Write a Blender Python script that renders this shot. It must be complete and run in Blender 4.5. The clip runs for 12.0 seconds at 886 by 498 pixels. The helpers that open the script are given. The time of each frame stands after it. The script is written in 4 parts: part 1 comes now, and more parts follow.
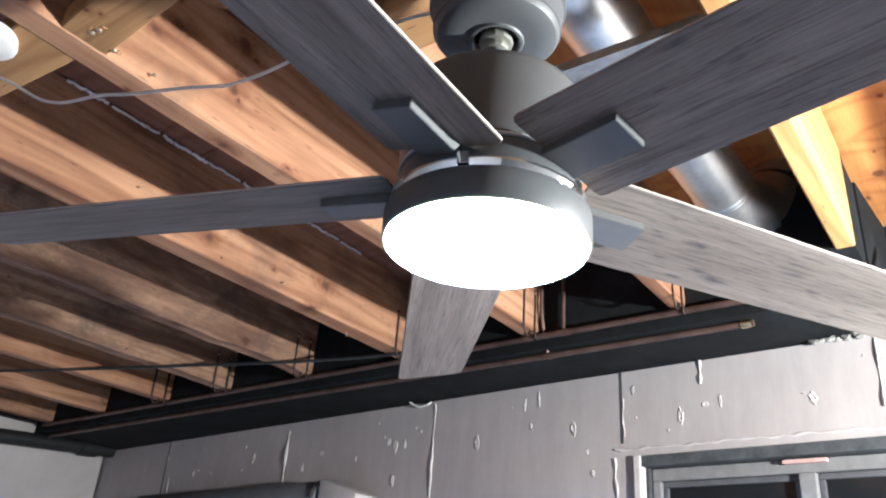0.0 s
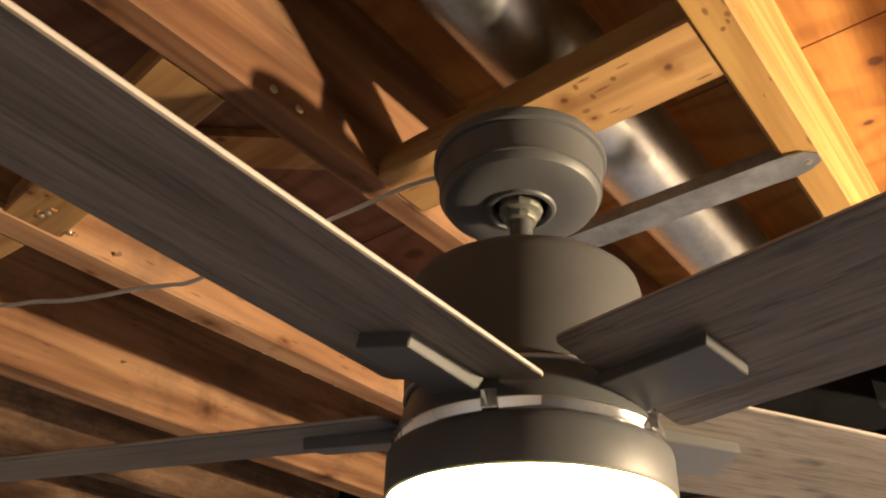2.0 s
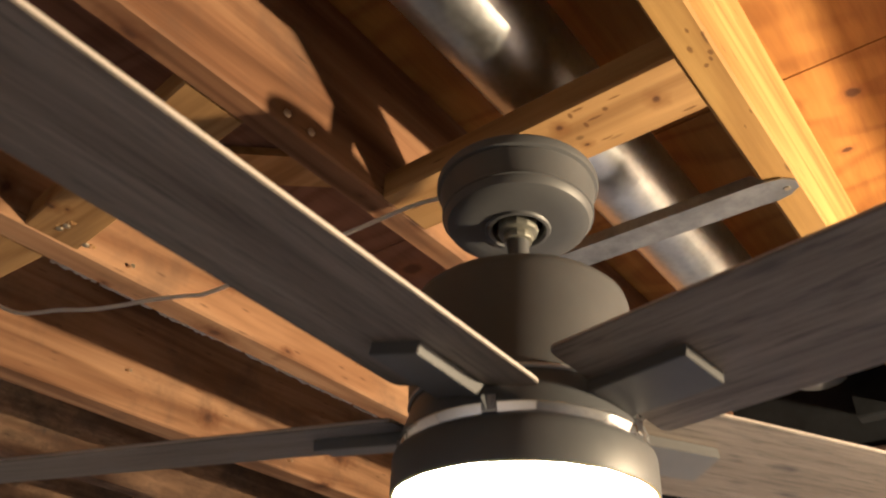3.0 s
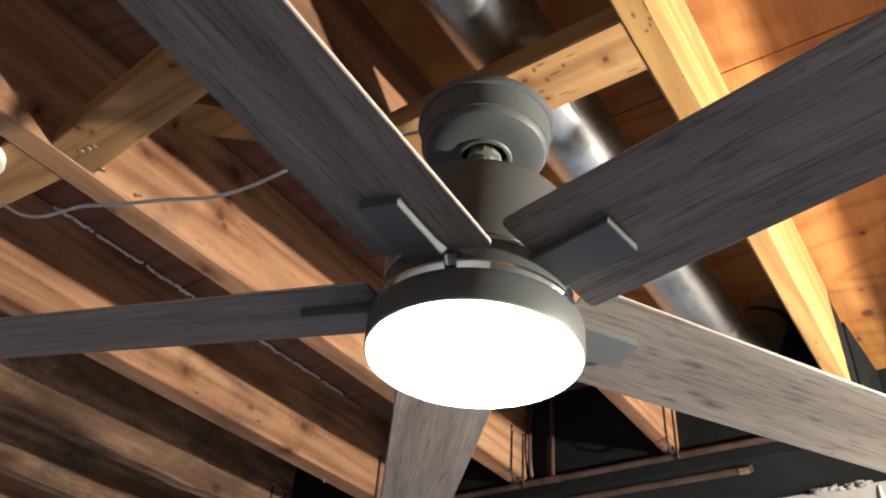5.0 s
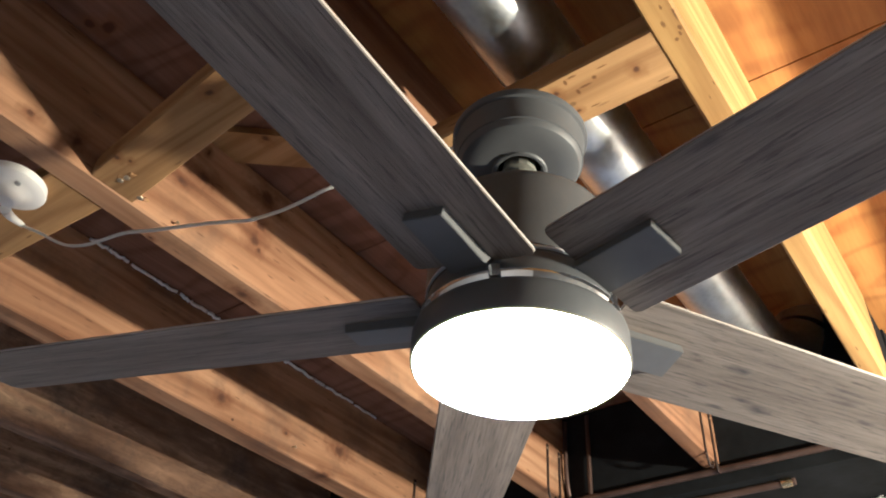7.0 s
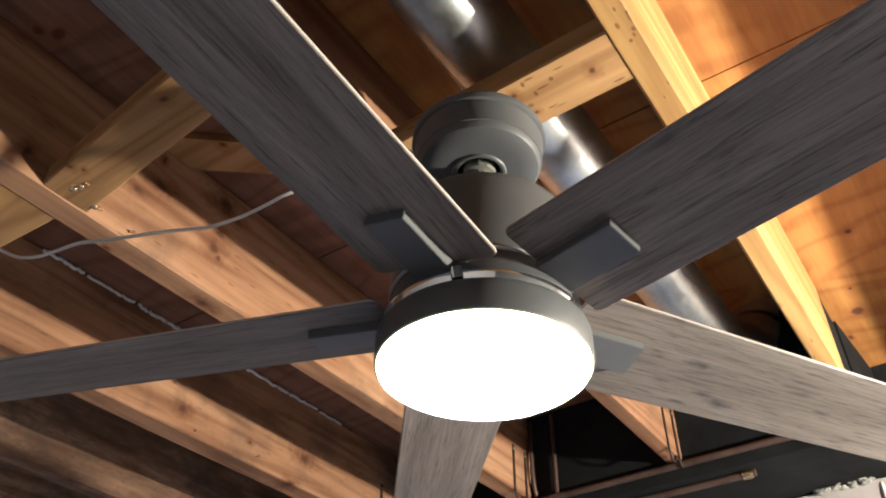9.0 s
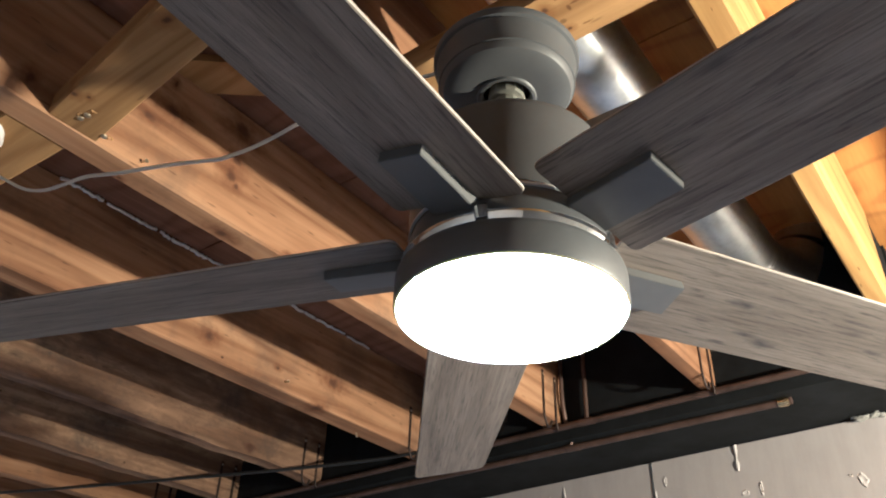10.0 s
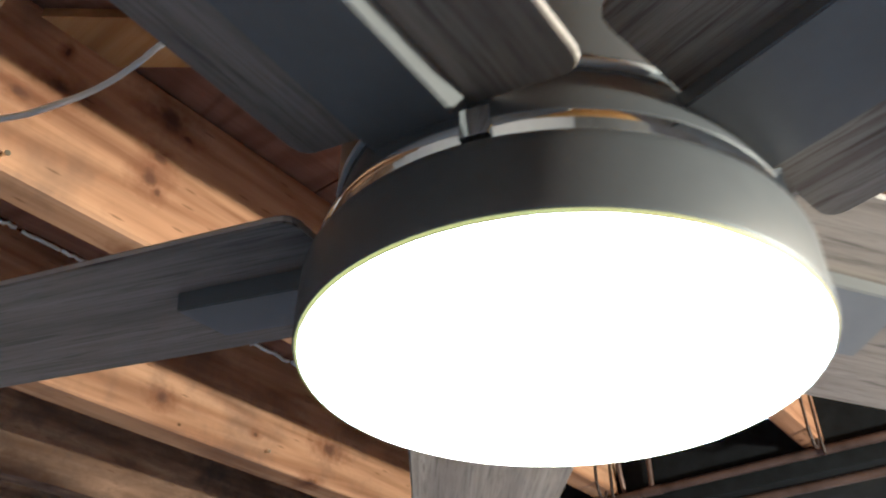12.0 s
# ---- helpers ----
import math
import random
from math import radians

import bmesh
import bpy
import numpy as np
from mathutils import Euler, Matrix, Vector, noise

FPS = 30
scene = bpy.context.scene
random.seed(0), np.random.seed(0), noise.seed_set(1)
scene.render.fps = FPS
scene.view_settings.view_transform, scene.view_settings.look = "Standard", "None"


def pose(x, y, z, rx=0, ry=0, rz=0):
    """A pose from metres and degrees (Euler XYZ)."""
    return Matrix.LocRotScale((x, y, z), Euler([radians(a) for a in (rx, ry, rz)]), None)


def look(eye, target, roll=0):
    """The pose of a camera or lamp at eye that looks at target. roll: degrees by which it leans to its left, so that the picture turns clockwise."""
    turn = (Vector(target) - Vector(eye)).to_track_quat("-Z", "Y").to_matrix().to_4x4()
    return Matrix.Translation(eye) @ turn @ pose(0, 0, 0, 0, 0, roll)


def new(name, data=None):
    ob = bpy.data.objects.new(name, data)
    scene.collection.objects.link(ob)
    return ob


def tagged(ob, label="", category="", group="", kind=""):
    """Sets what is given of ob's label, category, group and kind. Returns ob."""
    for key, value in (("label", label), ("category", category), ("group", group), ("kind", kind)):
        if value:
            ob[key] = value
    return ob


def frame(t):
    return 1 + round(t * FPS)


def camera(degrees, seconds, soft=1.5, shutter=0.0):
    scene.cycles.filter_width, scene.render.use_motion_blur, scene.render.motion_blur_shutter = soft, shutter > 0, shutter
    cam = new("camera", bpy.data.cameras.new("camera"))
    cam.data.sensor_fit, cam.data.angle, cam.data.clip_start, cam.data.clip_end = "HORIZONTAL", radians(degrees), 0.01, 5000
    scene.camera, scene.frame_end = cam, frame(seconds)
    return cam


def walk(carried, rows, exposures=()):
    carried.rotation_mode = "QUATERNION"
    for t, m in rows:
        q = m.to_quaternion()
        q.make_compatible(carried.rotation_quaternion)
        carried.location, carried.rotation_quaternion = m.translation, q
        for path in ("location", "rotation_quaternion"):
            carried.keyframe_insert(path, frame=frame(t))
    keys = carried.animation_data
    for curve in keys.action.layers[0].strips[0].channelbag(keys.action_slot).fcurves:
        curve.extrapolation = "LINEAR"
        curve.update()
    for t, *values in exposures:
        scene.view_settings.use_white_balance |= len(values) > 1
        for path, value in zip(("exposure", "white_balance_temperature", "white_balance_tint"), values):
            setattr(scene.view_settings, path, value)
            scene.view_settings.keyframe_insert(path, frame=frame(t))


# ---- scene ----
cam = camera(58.6, 12.0, soft=2.0, shutter=0.4)
PATH = [
    (0, (0.426, -0.636, 1.479), (-0.659, 0.804, 2.344), 4.3),
    (0.5, (0.411, -0.593, 1.526), (-0.664, 0.821, 2.447), 3.9),
    (1, (0.409, -0.564, 1.566), (-0.668, 0.816, 2.534), 3.3),
    (1.5, (0.403, -0.547, 1.606), (-0.665, 0.786, 2.647), 2.4),
    (2, (0.343, -0.524, 1.686), (-0.731, 0.772, 2.767), 2.0),
    (2.5, (0.35, -0.532, 1.693), (-0.716, 0.745, 2.802), 2.0),
    (3, (0.365, -0.566, 1.658), (-0.683, 0.725, 2.77), 2.4),
    (3.5, (0.392, -0.598, 1.525), (-0.634, 0.709, 2.639), 3.3),
    (5.5, (0.396, -0.59, 1.447), (-0.554, 0.673, 2.673), 5.3),
    (6, (0.383, -0.602, 1.439), (-0.578, 0.643, 2.675), 5.0),
    (6.5, (0.385, -0.599, 1.44), (-0.587, 0.631, 2.681), 4.7),
    (7, (0.376, -0.6, 1.437), (-0.604, 0.615, 2.688), 4.4),
    (9, (0.376, -0.6, 1.436), (-0.522, 0.666, 2.697), 0.9),
    (9.5, (0.376, -0.595, 1.434), (-0.554, 0.695, 2.646), 1.0),
    (10, (0.36, -0.567, 1.491), (-0.671, 0.76, 2.577), 2.0),
    (10.5, (0.396, -0.583, 1.527), (-0.654, 0.768, 2.562), 1.5),
    (11, (0.352, -0.487, 1.561), (-0.722, 0.848, 2.593), 1.1),
    (11.5, (0.263, -0.337, 1.646), (-0.835, 0.93, 2.737), 1.6),
    (12, (0.164, -0.2625, 1.694), (-0.8925, 0.9675, 2.861), 1.4),
]
EXPOSURES = [(0, 1.38, 3700, 5), (0.5, 1.06, 4000, 5), (1.0, 0.74, 4250, 5), (1.5, 0.58, 4600, 6), (2.0, 0.46, 5150, 7), (2.5, 0.45, 5450, 8), (3.0, 0.47, 5000, 7), (3.5, 0.76, 4200, 4),
             (5.5, 0.78, 4100, 3), (7.0, 0.78, 4100, 3), (9.0, 0.76, 4130, 4), (10.0, 0.80, 4100, 2), (11.0, 0.82, 3950, 1), (12.0, 0.95, 3900, 0)]
walk(cam, [(t, look(eye, target, roll)) for t, eye, target, roll in PATH], EXPOSURES)

# ---- world, lights ----
world = bpy.data.worlds.new("world")
scene.world = world
world.use_nodes = True
world.node_tree.nodes["Background"].inputs[0].default_value = (0.5, 0.6, 0.8, 1)
world.node_tree.nodes["Background"].inputs[1].default_value = 0.05


def lamp(name, where, watts, colour, radius):
    data = bpy.data.lights.new(name, "POINT")
    data.energy, data.color, data.shadow_soft_size = watts, colour, radius
    ob = new(name, data)
    ob.location = where
    return ob


LENS_GLOW = 380.0
lamp("bare_bulb", (1.30, 0.64, 1.75), 212, (1.0, 0.65, 0.31), 0.03)

# ---- materials ----


class Nodes:
    def __init__(self, name):
        self.mat = bpy.data.materials.new(name)
        self.mat.use_nodes = True
        self.tree = self.mat.node_tree
        self.bsdf = self.tree.nodes["Principled BSDF"]

    def add(self, kind, **values):
        node = self.tree.nodes.new(kind)
        for key, value in values.items():
            if key == "props":
                for k, v in value.items():
                    setattr(node, k, v)
            else:
                node.inputs[key.replace("_", " ")].default_value = value
        return node

    def link(self, a, b):
        self.tree.links.new(a, b)

    def coords(self, scale, shuffle=True, where=(0, 0, 0)):
        tex = self.add("ShaderNodeTexCoord")
        mapping = self.add("ShaderNodeMapping", Scale=scale, Location=where)
        if shuffle:
            info = self.add("ShaderNodeObjectInfo")
            mul = self.add("ShaderNodeVectorMath", props={"operation": "MULTIPLY_ADD"})
            self.link(info.outputs["Random"], mul.inputs[0])
            mul.inputs[1].default_value = (37.0, 61.0, 23.0)
            self.link(tex.outputs["Object"], mul.inputs[2])
            self.link(mul.outputs[0], mapping.inputs["Vector"])
        else:
            self.link(tex.outputs["Object"], mapping.inputs["Vector"])
        return mapping.outputs["Vector"]

    def flat(self, along, ka, kb, wobble=0.25):
        """Coordinates along the grain and across it, for knots."""
        sep = self.add("ShaderNodeSeparateXYZ")
        base = self.coords((1, 1, 1))
        self.link(base, sep.inputs[0])
        rest = [a for a in "XYZ" if a != along.upper()]
        total = self.add("ShaderNodeMath", props={"operation": "ADD"})
        self.link(sep.outputs[rest[0]], total.inputs[0])
        self.link(sep.outputs[rest[1]], total.inputs[1])
        comb = self.add("ShaderNodeCombineXYZ")
        self.link(sep.outputs[along.upper()], comb.inputs[0])
        self.link(total.outputs[0], comb.inputs[1])
        scaled = self.add("ShaderNodeVectorMath", props={"operation": "MULTIPLY"})
        self.link(comb.outputs[0], scaled.inputs[0])
        scaled.inputs[1].default_value = (ka, kb, 1)
        n = self.add("ShaderNodeTexNoise", Scale=14.0, Detail=3.0)
        self.link(base, n.inputs["Vector"])
        out = self.add("ShaderNodeVectorMath", props={"operation": "MULTIPLY_ADD"})
        self.link(n.outputs["Color"], out.inputs[0])
        out.inputs[1].default_value = (wobble, wobble, 0)
        self.link(scaled.outputs[0], out.inputs[2])
        return out.outputs[0]

    def knots(self, along, ka, kb, inner, outer, share):
        """A mask of scattered knots. share: how many of the cells hold one."""
        v = self.add("ShaderNodeTexVoronoi", Scale=1.0, props={"voronoi_dimensions": "2D"})
        self.link(self.flat(along, ka, kb), v.inputs["Vector"])
        spot = self.ramp(v.outputs["Distance"], [(inner, (1, 1, 1)), (outer, (0, 0, 0))])
        pick = self.ramp(v.outputs["Color"], [(1 - share - 0.02, (0, 0, 0)), (1 - share + 0.02, (1, 1, 1))])
        return self.mix(1.0, spot, pick, "MULTIPLY")

    def marks(self, spots, wobble=0.55, inner=0.55, outer=1.0):
        """A mask of single marks: each one (x, y, z, half sizes along x, y, z)."""
        tex = self.add("ShaderNodeTexCoord")
        n = self.add("ShaderNodeTexNoise", Scale=70.0, Detail=2.0)
        self.link(tex.outputs["Object"], n.inputs["Vector"])
        shake = self.add("ShaderNodeVectorMath", props={"operation": "MULTIPLY_ADD"})
        self.link(n.outputs["Color"], shake.inputs[0])
        shake.inputs[1].default_value = (wobble,) * 3
        shake.inputs[2].default_value = (-wobble / 2,) * 3
        nearest = None
        for x, y, z, a, b, c in spots:
            size = self.add("ShaderNodeVectorMath", props={"operation": "SUBTRACT"})
            self.link(tex.outputs["Object"], size.inputs[0])
            size.inputs[1].default_value = (x, y, z)
            scaled = self.add("ShaderNodeVectorMath", props={"operation": "MULTIPLY_ADD"})
            self.link(size.outputs[0], scaled.inputs[0])
            scaled.inputs[1].default_value = (1 / a, 1 / b, 1 / c)
            self.link(shake.outputs[0], scaled.inputs[2])
            far = self.add("ShaderNodeVectorMath", props={"operation": "LENGTH"})
            self.link(scaled.outputs[0], far.inputs[0])
            if nearest is None:
                nearest = far.outputs["Value"]
            else:
                low = self.add("ShaderNodeMath", props={"operation": "MINIMUM"})
                self.link(nearest, low.inputs[0])
                self.link(far.outputs["Value"], low.inputs[1])
                nearest = low.outputs[0]
        return self.ramp(nearest, [(inner, (1, 1, 1)), (outer, (0, 0, 0))])

    def rings(self, scale, turns, detail=2.0):
        """Flame-shaped growth lines: the contour lines of a slow noise."""
        slow = self.noise(self.coords(scale), 1.0, detail, 0.4, 0.3)
        times = self.add("ShaderNodeMath", props={"operation": "MULTIPLY"})
        self.link(slow, times.inputs[0])
        times.inputs[1].default_value = turns
        wave = self.add("ShaderNodeMath", props={"operation": "SINE"})
        self.link(times.outputs[0], wave.inputs[0])
        half = self.add("ShaderNodeMath", props={"operation": "MULTIPLY_ADD"})
        self.link(wave.outputs[0], half.inputs[0])
        half.inputs[1].default_value = half.inputs[2].default_value = 0.5
        return half.outputs[0]

    def noise(self, vector, scale, detail=4, rough=0.6, distort=0.0):
        n = self.add("ShaderNodeTexNoise", Scale=scale, Detail=detail, Roughness=rough, Distortion=distort)
        self.link(vector, n.inputs["Vector"])
        return n.outputs["Fac"]

    def ramp(self, fac, stops):
        r = self.add("ShaderNodeValToRGB")
        el = r.color_ramp.elements
        while len(el) < len(stops):
            el.new(0.5)
        for e, (p, c) in zip(el, stops):
            e.position = p
            e.color = (*c, 1) if len(c) == 3 else c
        self.link(fac, r.inputs["Fac"])
        return r.outputs["Color"]

    def mix(self, fac, a, b, mode="MIX"):
        m = self.add("ShaderNodeMix", props={"data_type": "RGBA", "blend_type": mode})
        for value, socket in ((fac, m.inputs["Factor"]), (a, m.inputs[6]), (b, m.inputs[7])):
            if isinstance(value, (int, float)):
                socket.default_value = value
            elif isinstance(value, tuple):
                socket.default_value = (*value, 1)
            else:
                self.link(value, socket)
        return m.outputs[2]

    def bump(self, height, strength, distance=0.002):
        b = self.add("ShaderNodeBump", Strength=strength, Distance=distance)
        self.link(height, b.inputs["Height"])
        self.link(b.outputs["Normal"], self.bsdf.inputs["Normal"])

    def done(self, colour=None, rough=0.6, metal=0.0, spec=None):
        if colour is not None:
            if isinstance(colour, tuple):
                self.bsdf.inputs["Base Color"].default_value = (*colour, 1)
            else:
                self.link(colour, self.bsdf.inputs["Base Color"])
        if isinstance(rough, (int, float)):
            self.bsdf.inputs["Roughness"].default_value = rough
        else:
            self.link(rough, self.bsdf.inputs["Roughness"])
        self.bsdf.inputs["Metallic"].default_value = metal
        if spec is not None:
            self.bsdf.inputs["Specular IOR Level"].default_value = spec
        return self.mat




def lumber(name, dark, mid, light, along, knots=0.9, stain=0.35, rough=0.75, spots=(), flecks=(), mottle=0.0):
    """Sawn softwood: long grain, growth bands, knots and grey stains. along: the axis of the grain."""
    n = Nodes(name)
    fine = tuple(2.5 if a == along else 60 for a in "xyz")
    band = tuple(0.9 if a == along else 11 for a in "xyz")
    g = n.noise(n.coords(fine), 1.6, 5, 0.65)
    b = n.noise(n.coords(band), 1.3, 3, 0.55, 0.8)
    col = n.ramp(b, [(0.28, dark), (0.5, mid), (0.72, light)])
    col = n.mix(0.32, col, n.ramp(g, [(0.3, (0.35, 0.3, 0.26)), (0.65, (1, 1, 1))]), "MULTIPLY")
    lines = n.rings(tuple(0.55 if a == along else 5.0 for a in "xyz"), 70.0)
    col = n.mix(0.55, col, n.ramp(lines, [(0.0, (0.60, 0.50, 0.42)), (0.45, (0.95, 0.93, 0.9)), (1.0, (1.08, 1.06, 1.02))]), "MULTIPLY")
    halo = n.knots(along, 2.6, 6.5, 0.06, 0.26, 0.22)
    col = n.mix(n.mix(1.0, halo, (0.55, 0.55, 0.55), "MULTIPLY"), col, (dark[0] * 0.75, dark[1] * 0.62, dark[2] * 0.55))
    k = n.knots(along, 2.6, 6.5, 0.045, 0.10, 0.22)
    col = n.mix(n.mix(1.0, k, (knots, knots, knots), "MULTIPLY"), col, (0.06, 0.026, 0.014))
    pin = n.knots(along, 16, 22, 0.05, 0.09, 0.10)
    col = n.mix(n.mix(1.0, pin, (0.8, 0.8, 0.8), "MULTIPLY"), col, (0.04, 0.02, 0.012))
    dash = n.knots(along, 13, 75, 0.06, 0.16, 0.22)
    col = n.mix(n.mix(1.0, dash, (0.6, 0.6, 0.6), "MULTIPLY"), col, (0.07, 0.035, 0.018))
    if spots:
        around = [(x, y, z, a * 3, b * 3.4, c * 2.6) for x, y, z, a, b, c in spots]
        col = n.mix(n.mix(1.0, n.marks(around, 0.9, 0.2, 1.0), (0.75, 0.75, 0.75), "MULTIPLY"), col, (dark[0] * 0.7, dark[1] * 0.55, dark[2] * 0.45))
        col = n.mix(n.mix(1.0, n.marks(spots, 0.8, 0.35, 1.15), (0.85, 0.85, 0.85), "MULTIPLY"), col, (0.075, 0.034, 0.018))
    if mottle:
        blot = n.noise(n.coords(tuple(9 if a == along else 26 for a in "xyz")), 1.5, 6, 0.75, 0.6)
        col = n.mix(n.ramp(blot, [(0.42, (mottle,) * 3), (0.56, (0, 0, 0))]), col, (0.085, 0.050, 0.034))
    if flecks:
        col = n.mix(n.mix(1.0, n.marks(flecks, 0.9), (0.75, 0.75, 0.75), "MULTIPLY"), col, (0.12, 0.055, 0.015))
    s = n.noise(n.coords((2.2, 2.2, 2.2)), 1.7, 5, 0.7)
    col = n.mix(n.ramp(s, [(0.52, (0, 0, 0)), (0.72, (stain, stain, stain))]), col, (0.06, 0.05, 0.045))
    n.bump(g, 0.35, 0.0015)
    return n.done(col, rough, spec=0.25)


FACE = 0.03     # how deep a mark reaches into the timber
JOIST = lumber("joist_wood", (0.185, 0.090, 0.042), (0.39, 0.220, 0.112), (0.52, 0.325, 0.18), "y", 0.95, 0.6, spots=(
    (-0.615, -0.062, 2.389, FACE, 0.018, 0.013), (-0.615, -0.102, 2.353, FACE, 0.014, 0.009), (-0.615, 0.077, 2.448, FACE, 0.022, 0.017), (-0.615, 0.078, 2.378, FACE, 0.012, 0.010), (-0.615, -0.358, 2.283, FACE, 0.008, 0.007), (-0.615, -0.283, 2.289, FACE, 0.008, 0.012), (-0.615, 0.108, 2.432, FACE, 0.008, 0.006),
    (-0.615, 0.072, 2.342, FACE, 0.013, 0.015), (-0.615, 0.088, 2.326, FACE, 0.006, 0.008), (-0.615, -0.071, 2.447, FACE, 0.004, 0.008), (-0.615, 0.228, 2.257, FACE, 0.006, 0.004),
    (-0.650, 0.101, 2.250, 0.010, 0.016, 0.01), (-0.660, -0.096, 2.250, 0.004, 0.005, 0.01),
    (-1.082, 0.416, 2.301, FACE, 0.014, 0.013), (-1.082, 0.632, 2.302, FACE, 0.006, 0.006), (-1.082, 0.828, 2.332, FACE, 0.022, 0.016), (-1.090, 0.789, 2.252, FACE, 0.014, 0.008)))
JOIST_BROWN = lumber("brown_joist_wood", (0.15, 0.072, 0.034), (0.29, 0.155, 0.078), (0.40, 0.235, 0.125), "y", 0.9, 0.45, spots=(
    (-0.212, -0.354, 2.250, 0.007, 0.012, 0.01), (-0.211, 0.001, 2.250, 0.003, 0.005, 0.01), (-0.205, -0.03, 2.250, 0.003, 0.004, 0.01), (-0.188, 0.054, 2.250, 0.006, 0.010, 0.01)))
JOIST_PALE = lumber("pale_joist_wood", (0.37, 0.215, 0.060), (0.46, 0.285, 0.085), (0.53, 0.345, 0.112), "y", 0.4, 0.05, flecks=(
    (0.215, -0.016, 2.25, 0.003, 0.007, 0.01), (0.230, -0.002, 2.25, 0.003, 0.005, 0.01), (0.227, 0.006, 2.25, 0.002, 0.004, 0.01), (0.233, -0.028, 2.25, 0.002, 0.004, 0.01),
    (0.220, 0.012, 2.25, 0.003, 0.004, 0.01), (0.219, 0.119, 2.25, 0.001, 0.004, 0.01), (0.222, -0.04, 2.25, 0.002, 0.005, 0.01), (0.232, 0.10, 2.25, 0.001, 0.005, 0.01)))
BLOCK = lumber("block_wood", (0.31, 0.18, 0.066), (0.44, 0.265, 0.100), (0.52, 0.325, 0.130), "x", 0.5, 0.10, spots=(
    (0.160, 0.028, 2.251, 0.006, 0.006, 0.01), (0.056, 0.008, 2.251, 0.005, 0.005, 0.01), (0.067, 0.049, 2.251, 0.004, 0.003, 0.01), (-0.548, -0.244, 2.251, 0.006, 0.006, 0.02), (-0.537, -0.228, 2.251, 0.004, 0.004, 0.01), (-0.333, -0.250, 2.251, 0.010, 0.006, 0.01), (-0.521, -0.026, 2.472, 0.008, 0.009, 0.02), (-0.519, -0.044, 2.472, 0.004, 0.005, 0.02)),
    flecks=((0.183, 0.061, 2.251, 0.010, 0.002, 0.01), (0.085, -0.006, 2.251, 0.009, 0.002, 0.01), (0.095, 0.016, 2.251, 0.012, 0.002, 0.01), (0.082, 0.020, 2.251, 0.003, 0.006, 0.01),
            (0.110, 0.010, 2.251, 0.004, 0.004, 0.01), (0.125, 0.000, 2.251, 0.010, 0.0015, 0.01), (0.090, 0.052, 2.251, 0.009, 0.0015, 0.01), (0.075, -0.002, 2.251, 0.003, 0.005, 0.01)))
OLD_JOIST = lumber("old_joist_wood", (0.12, 0.072, 0.045), (0.32, 0.20, 0.12), (0.50, 0.35, 0.21), "y", 0.9, 0.95, spots=(
    (-1.558, 0.464, 2.250, 0.010, 0.012, 0.012), (-1.580, 0.575, 2.250, 0.010, 0.018, 0.012), (-1.560, 0.70, 2.250, 0.008, 0.02, 0.012), (-1.590, 0.33, 2.250, 0.008, 0.02, 0.012)), mottle=0.4)


def plywood(name, dark, mid, light):
    n = Nodes(name)
    b = n.noise(n.coords((9, 1.1, 9), False), 1.4, 4, 0.6, 1.2)
    f = n.noise(n.coords((70, 5, 70), False), 1.5, 4, 0.6)
    col = n.ramp(b, [(0.25, dark), (0.5, mid), (0.75, light)])
    col = n.mix(0.3, col, n.ramp(f, [(0.3, (0.4, 0.35, 0.3)), (0.7, (1, 1, 1))]), "MULTIPLY")
    lines = n.rings((0.9, 3.2, 3.2), 85.0, 3.0)
    col = n.mix(0.45, col, n.ramp(lines, [(0.0, (0.55, 0.42, 0.30)), (0.4, (0.95, 0.93, 0.9)), (1.0, (1.08, 1.06, 1.02))]), "MULTIPLY")
    spots = [(0.344, 0.873, 2.49, 0.008, 0.010, 0.02), (0.308, 0.416, 2.49, 0.012, 0.012, 0.02), (0.268, 0.539, 2.49, 0.009, 0.007, 0.02), (0.293, 1.182, 2.49, 0.016, 0.02, 0.02), (0.300, 1.08, 2.49, 0.004, 0.006, 0.02),
             (0.253, 1.29, 2.49, 0.006, 0.012, 0.02), (-0.513, 0.421, 2.49, 0.026, 0.020, 0.02), (-0.595, -0.354, 2.49, 0.012, 0.010, 0.02), (-0.573, -0.332, 2.49, 0.018, 0.012, 0.02), (-0.90, 0.35, 2.49, 0.02, 0.03, 0.02), (-0.95, 0.80, 2.49, 0.02, 0.02, 0.02)]
    around = [(x, y, z, a * 2.6, b * 2.2, c) for x, y, z, a, b, c in spots]
    col = n.mix(n.mix(1.0, n.marks(around, 0.7, 0.2, 1.0), (0.6, 0.6, 0.6), "MULTIPLY"), col, (0.20, 0.075, 0.02))
    col = n.mix(n.mix(1.0, n.marks(spots), (0.85, 0.85, 0.85), "MULTIPLY"), col, (0.06, 0.022, 0.012))
    n.bump(f, 0.25, 0.001)
    return n.done(col, 0.7, spec=0.3)


PLY = plywood("plywood", (0.245, 0.102, 0.019), (0.36, 0.168, 0.032), (0.44, 0.225, 0.052))
# darker, redder tone for the sheets left of x = -0.205
PLY_RED = plywood("reddish_plywood", (0.125, 0.060, 0.036), (0.20, 0.102, 0.062), (0.27, 0.145, 0.092))


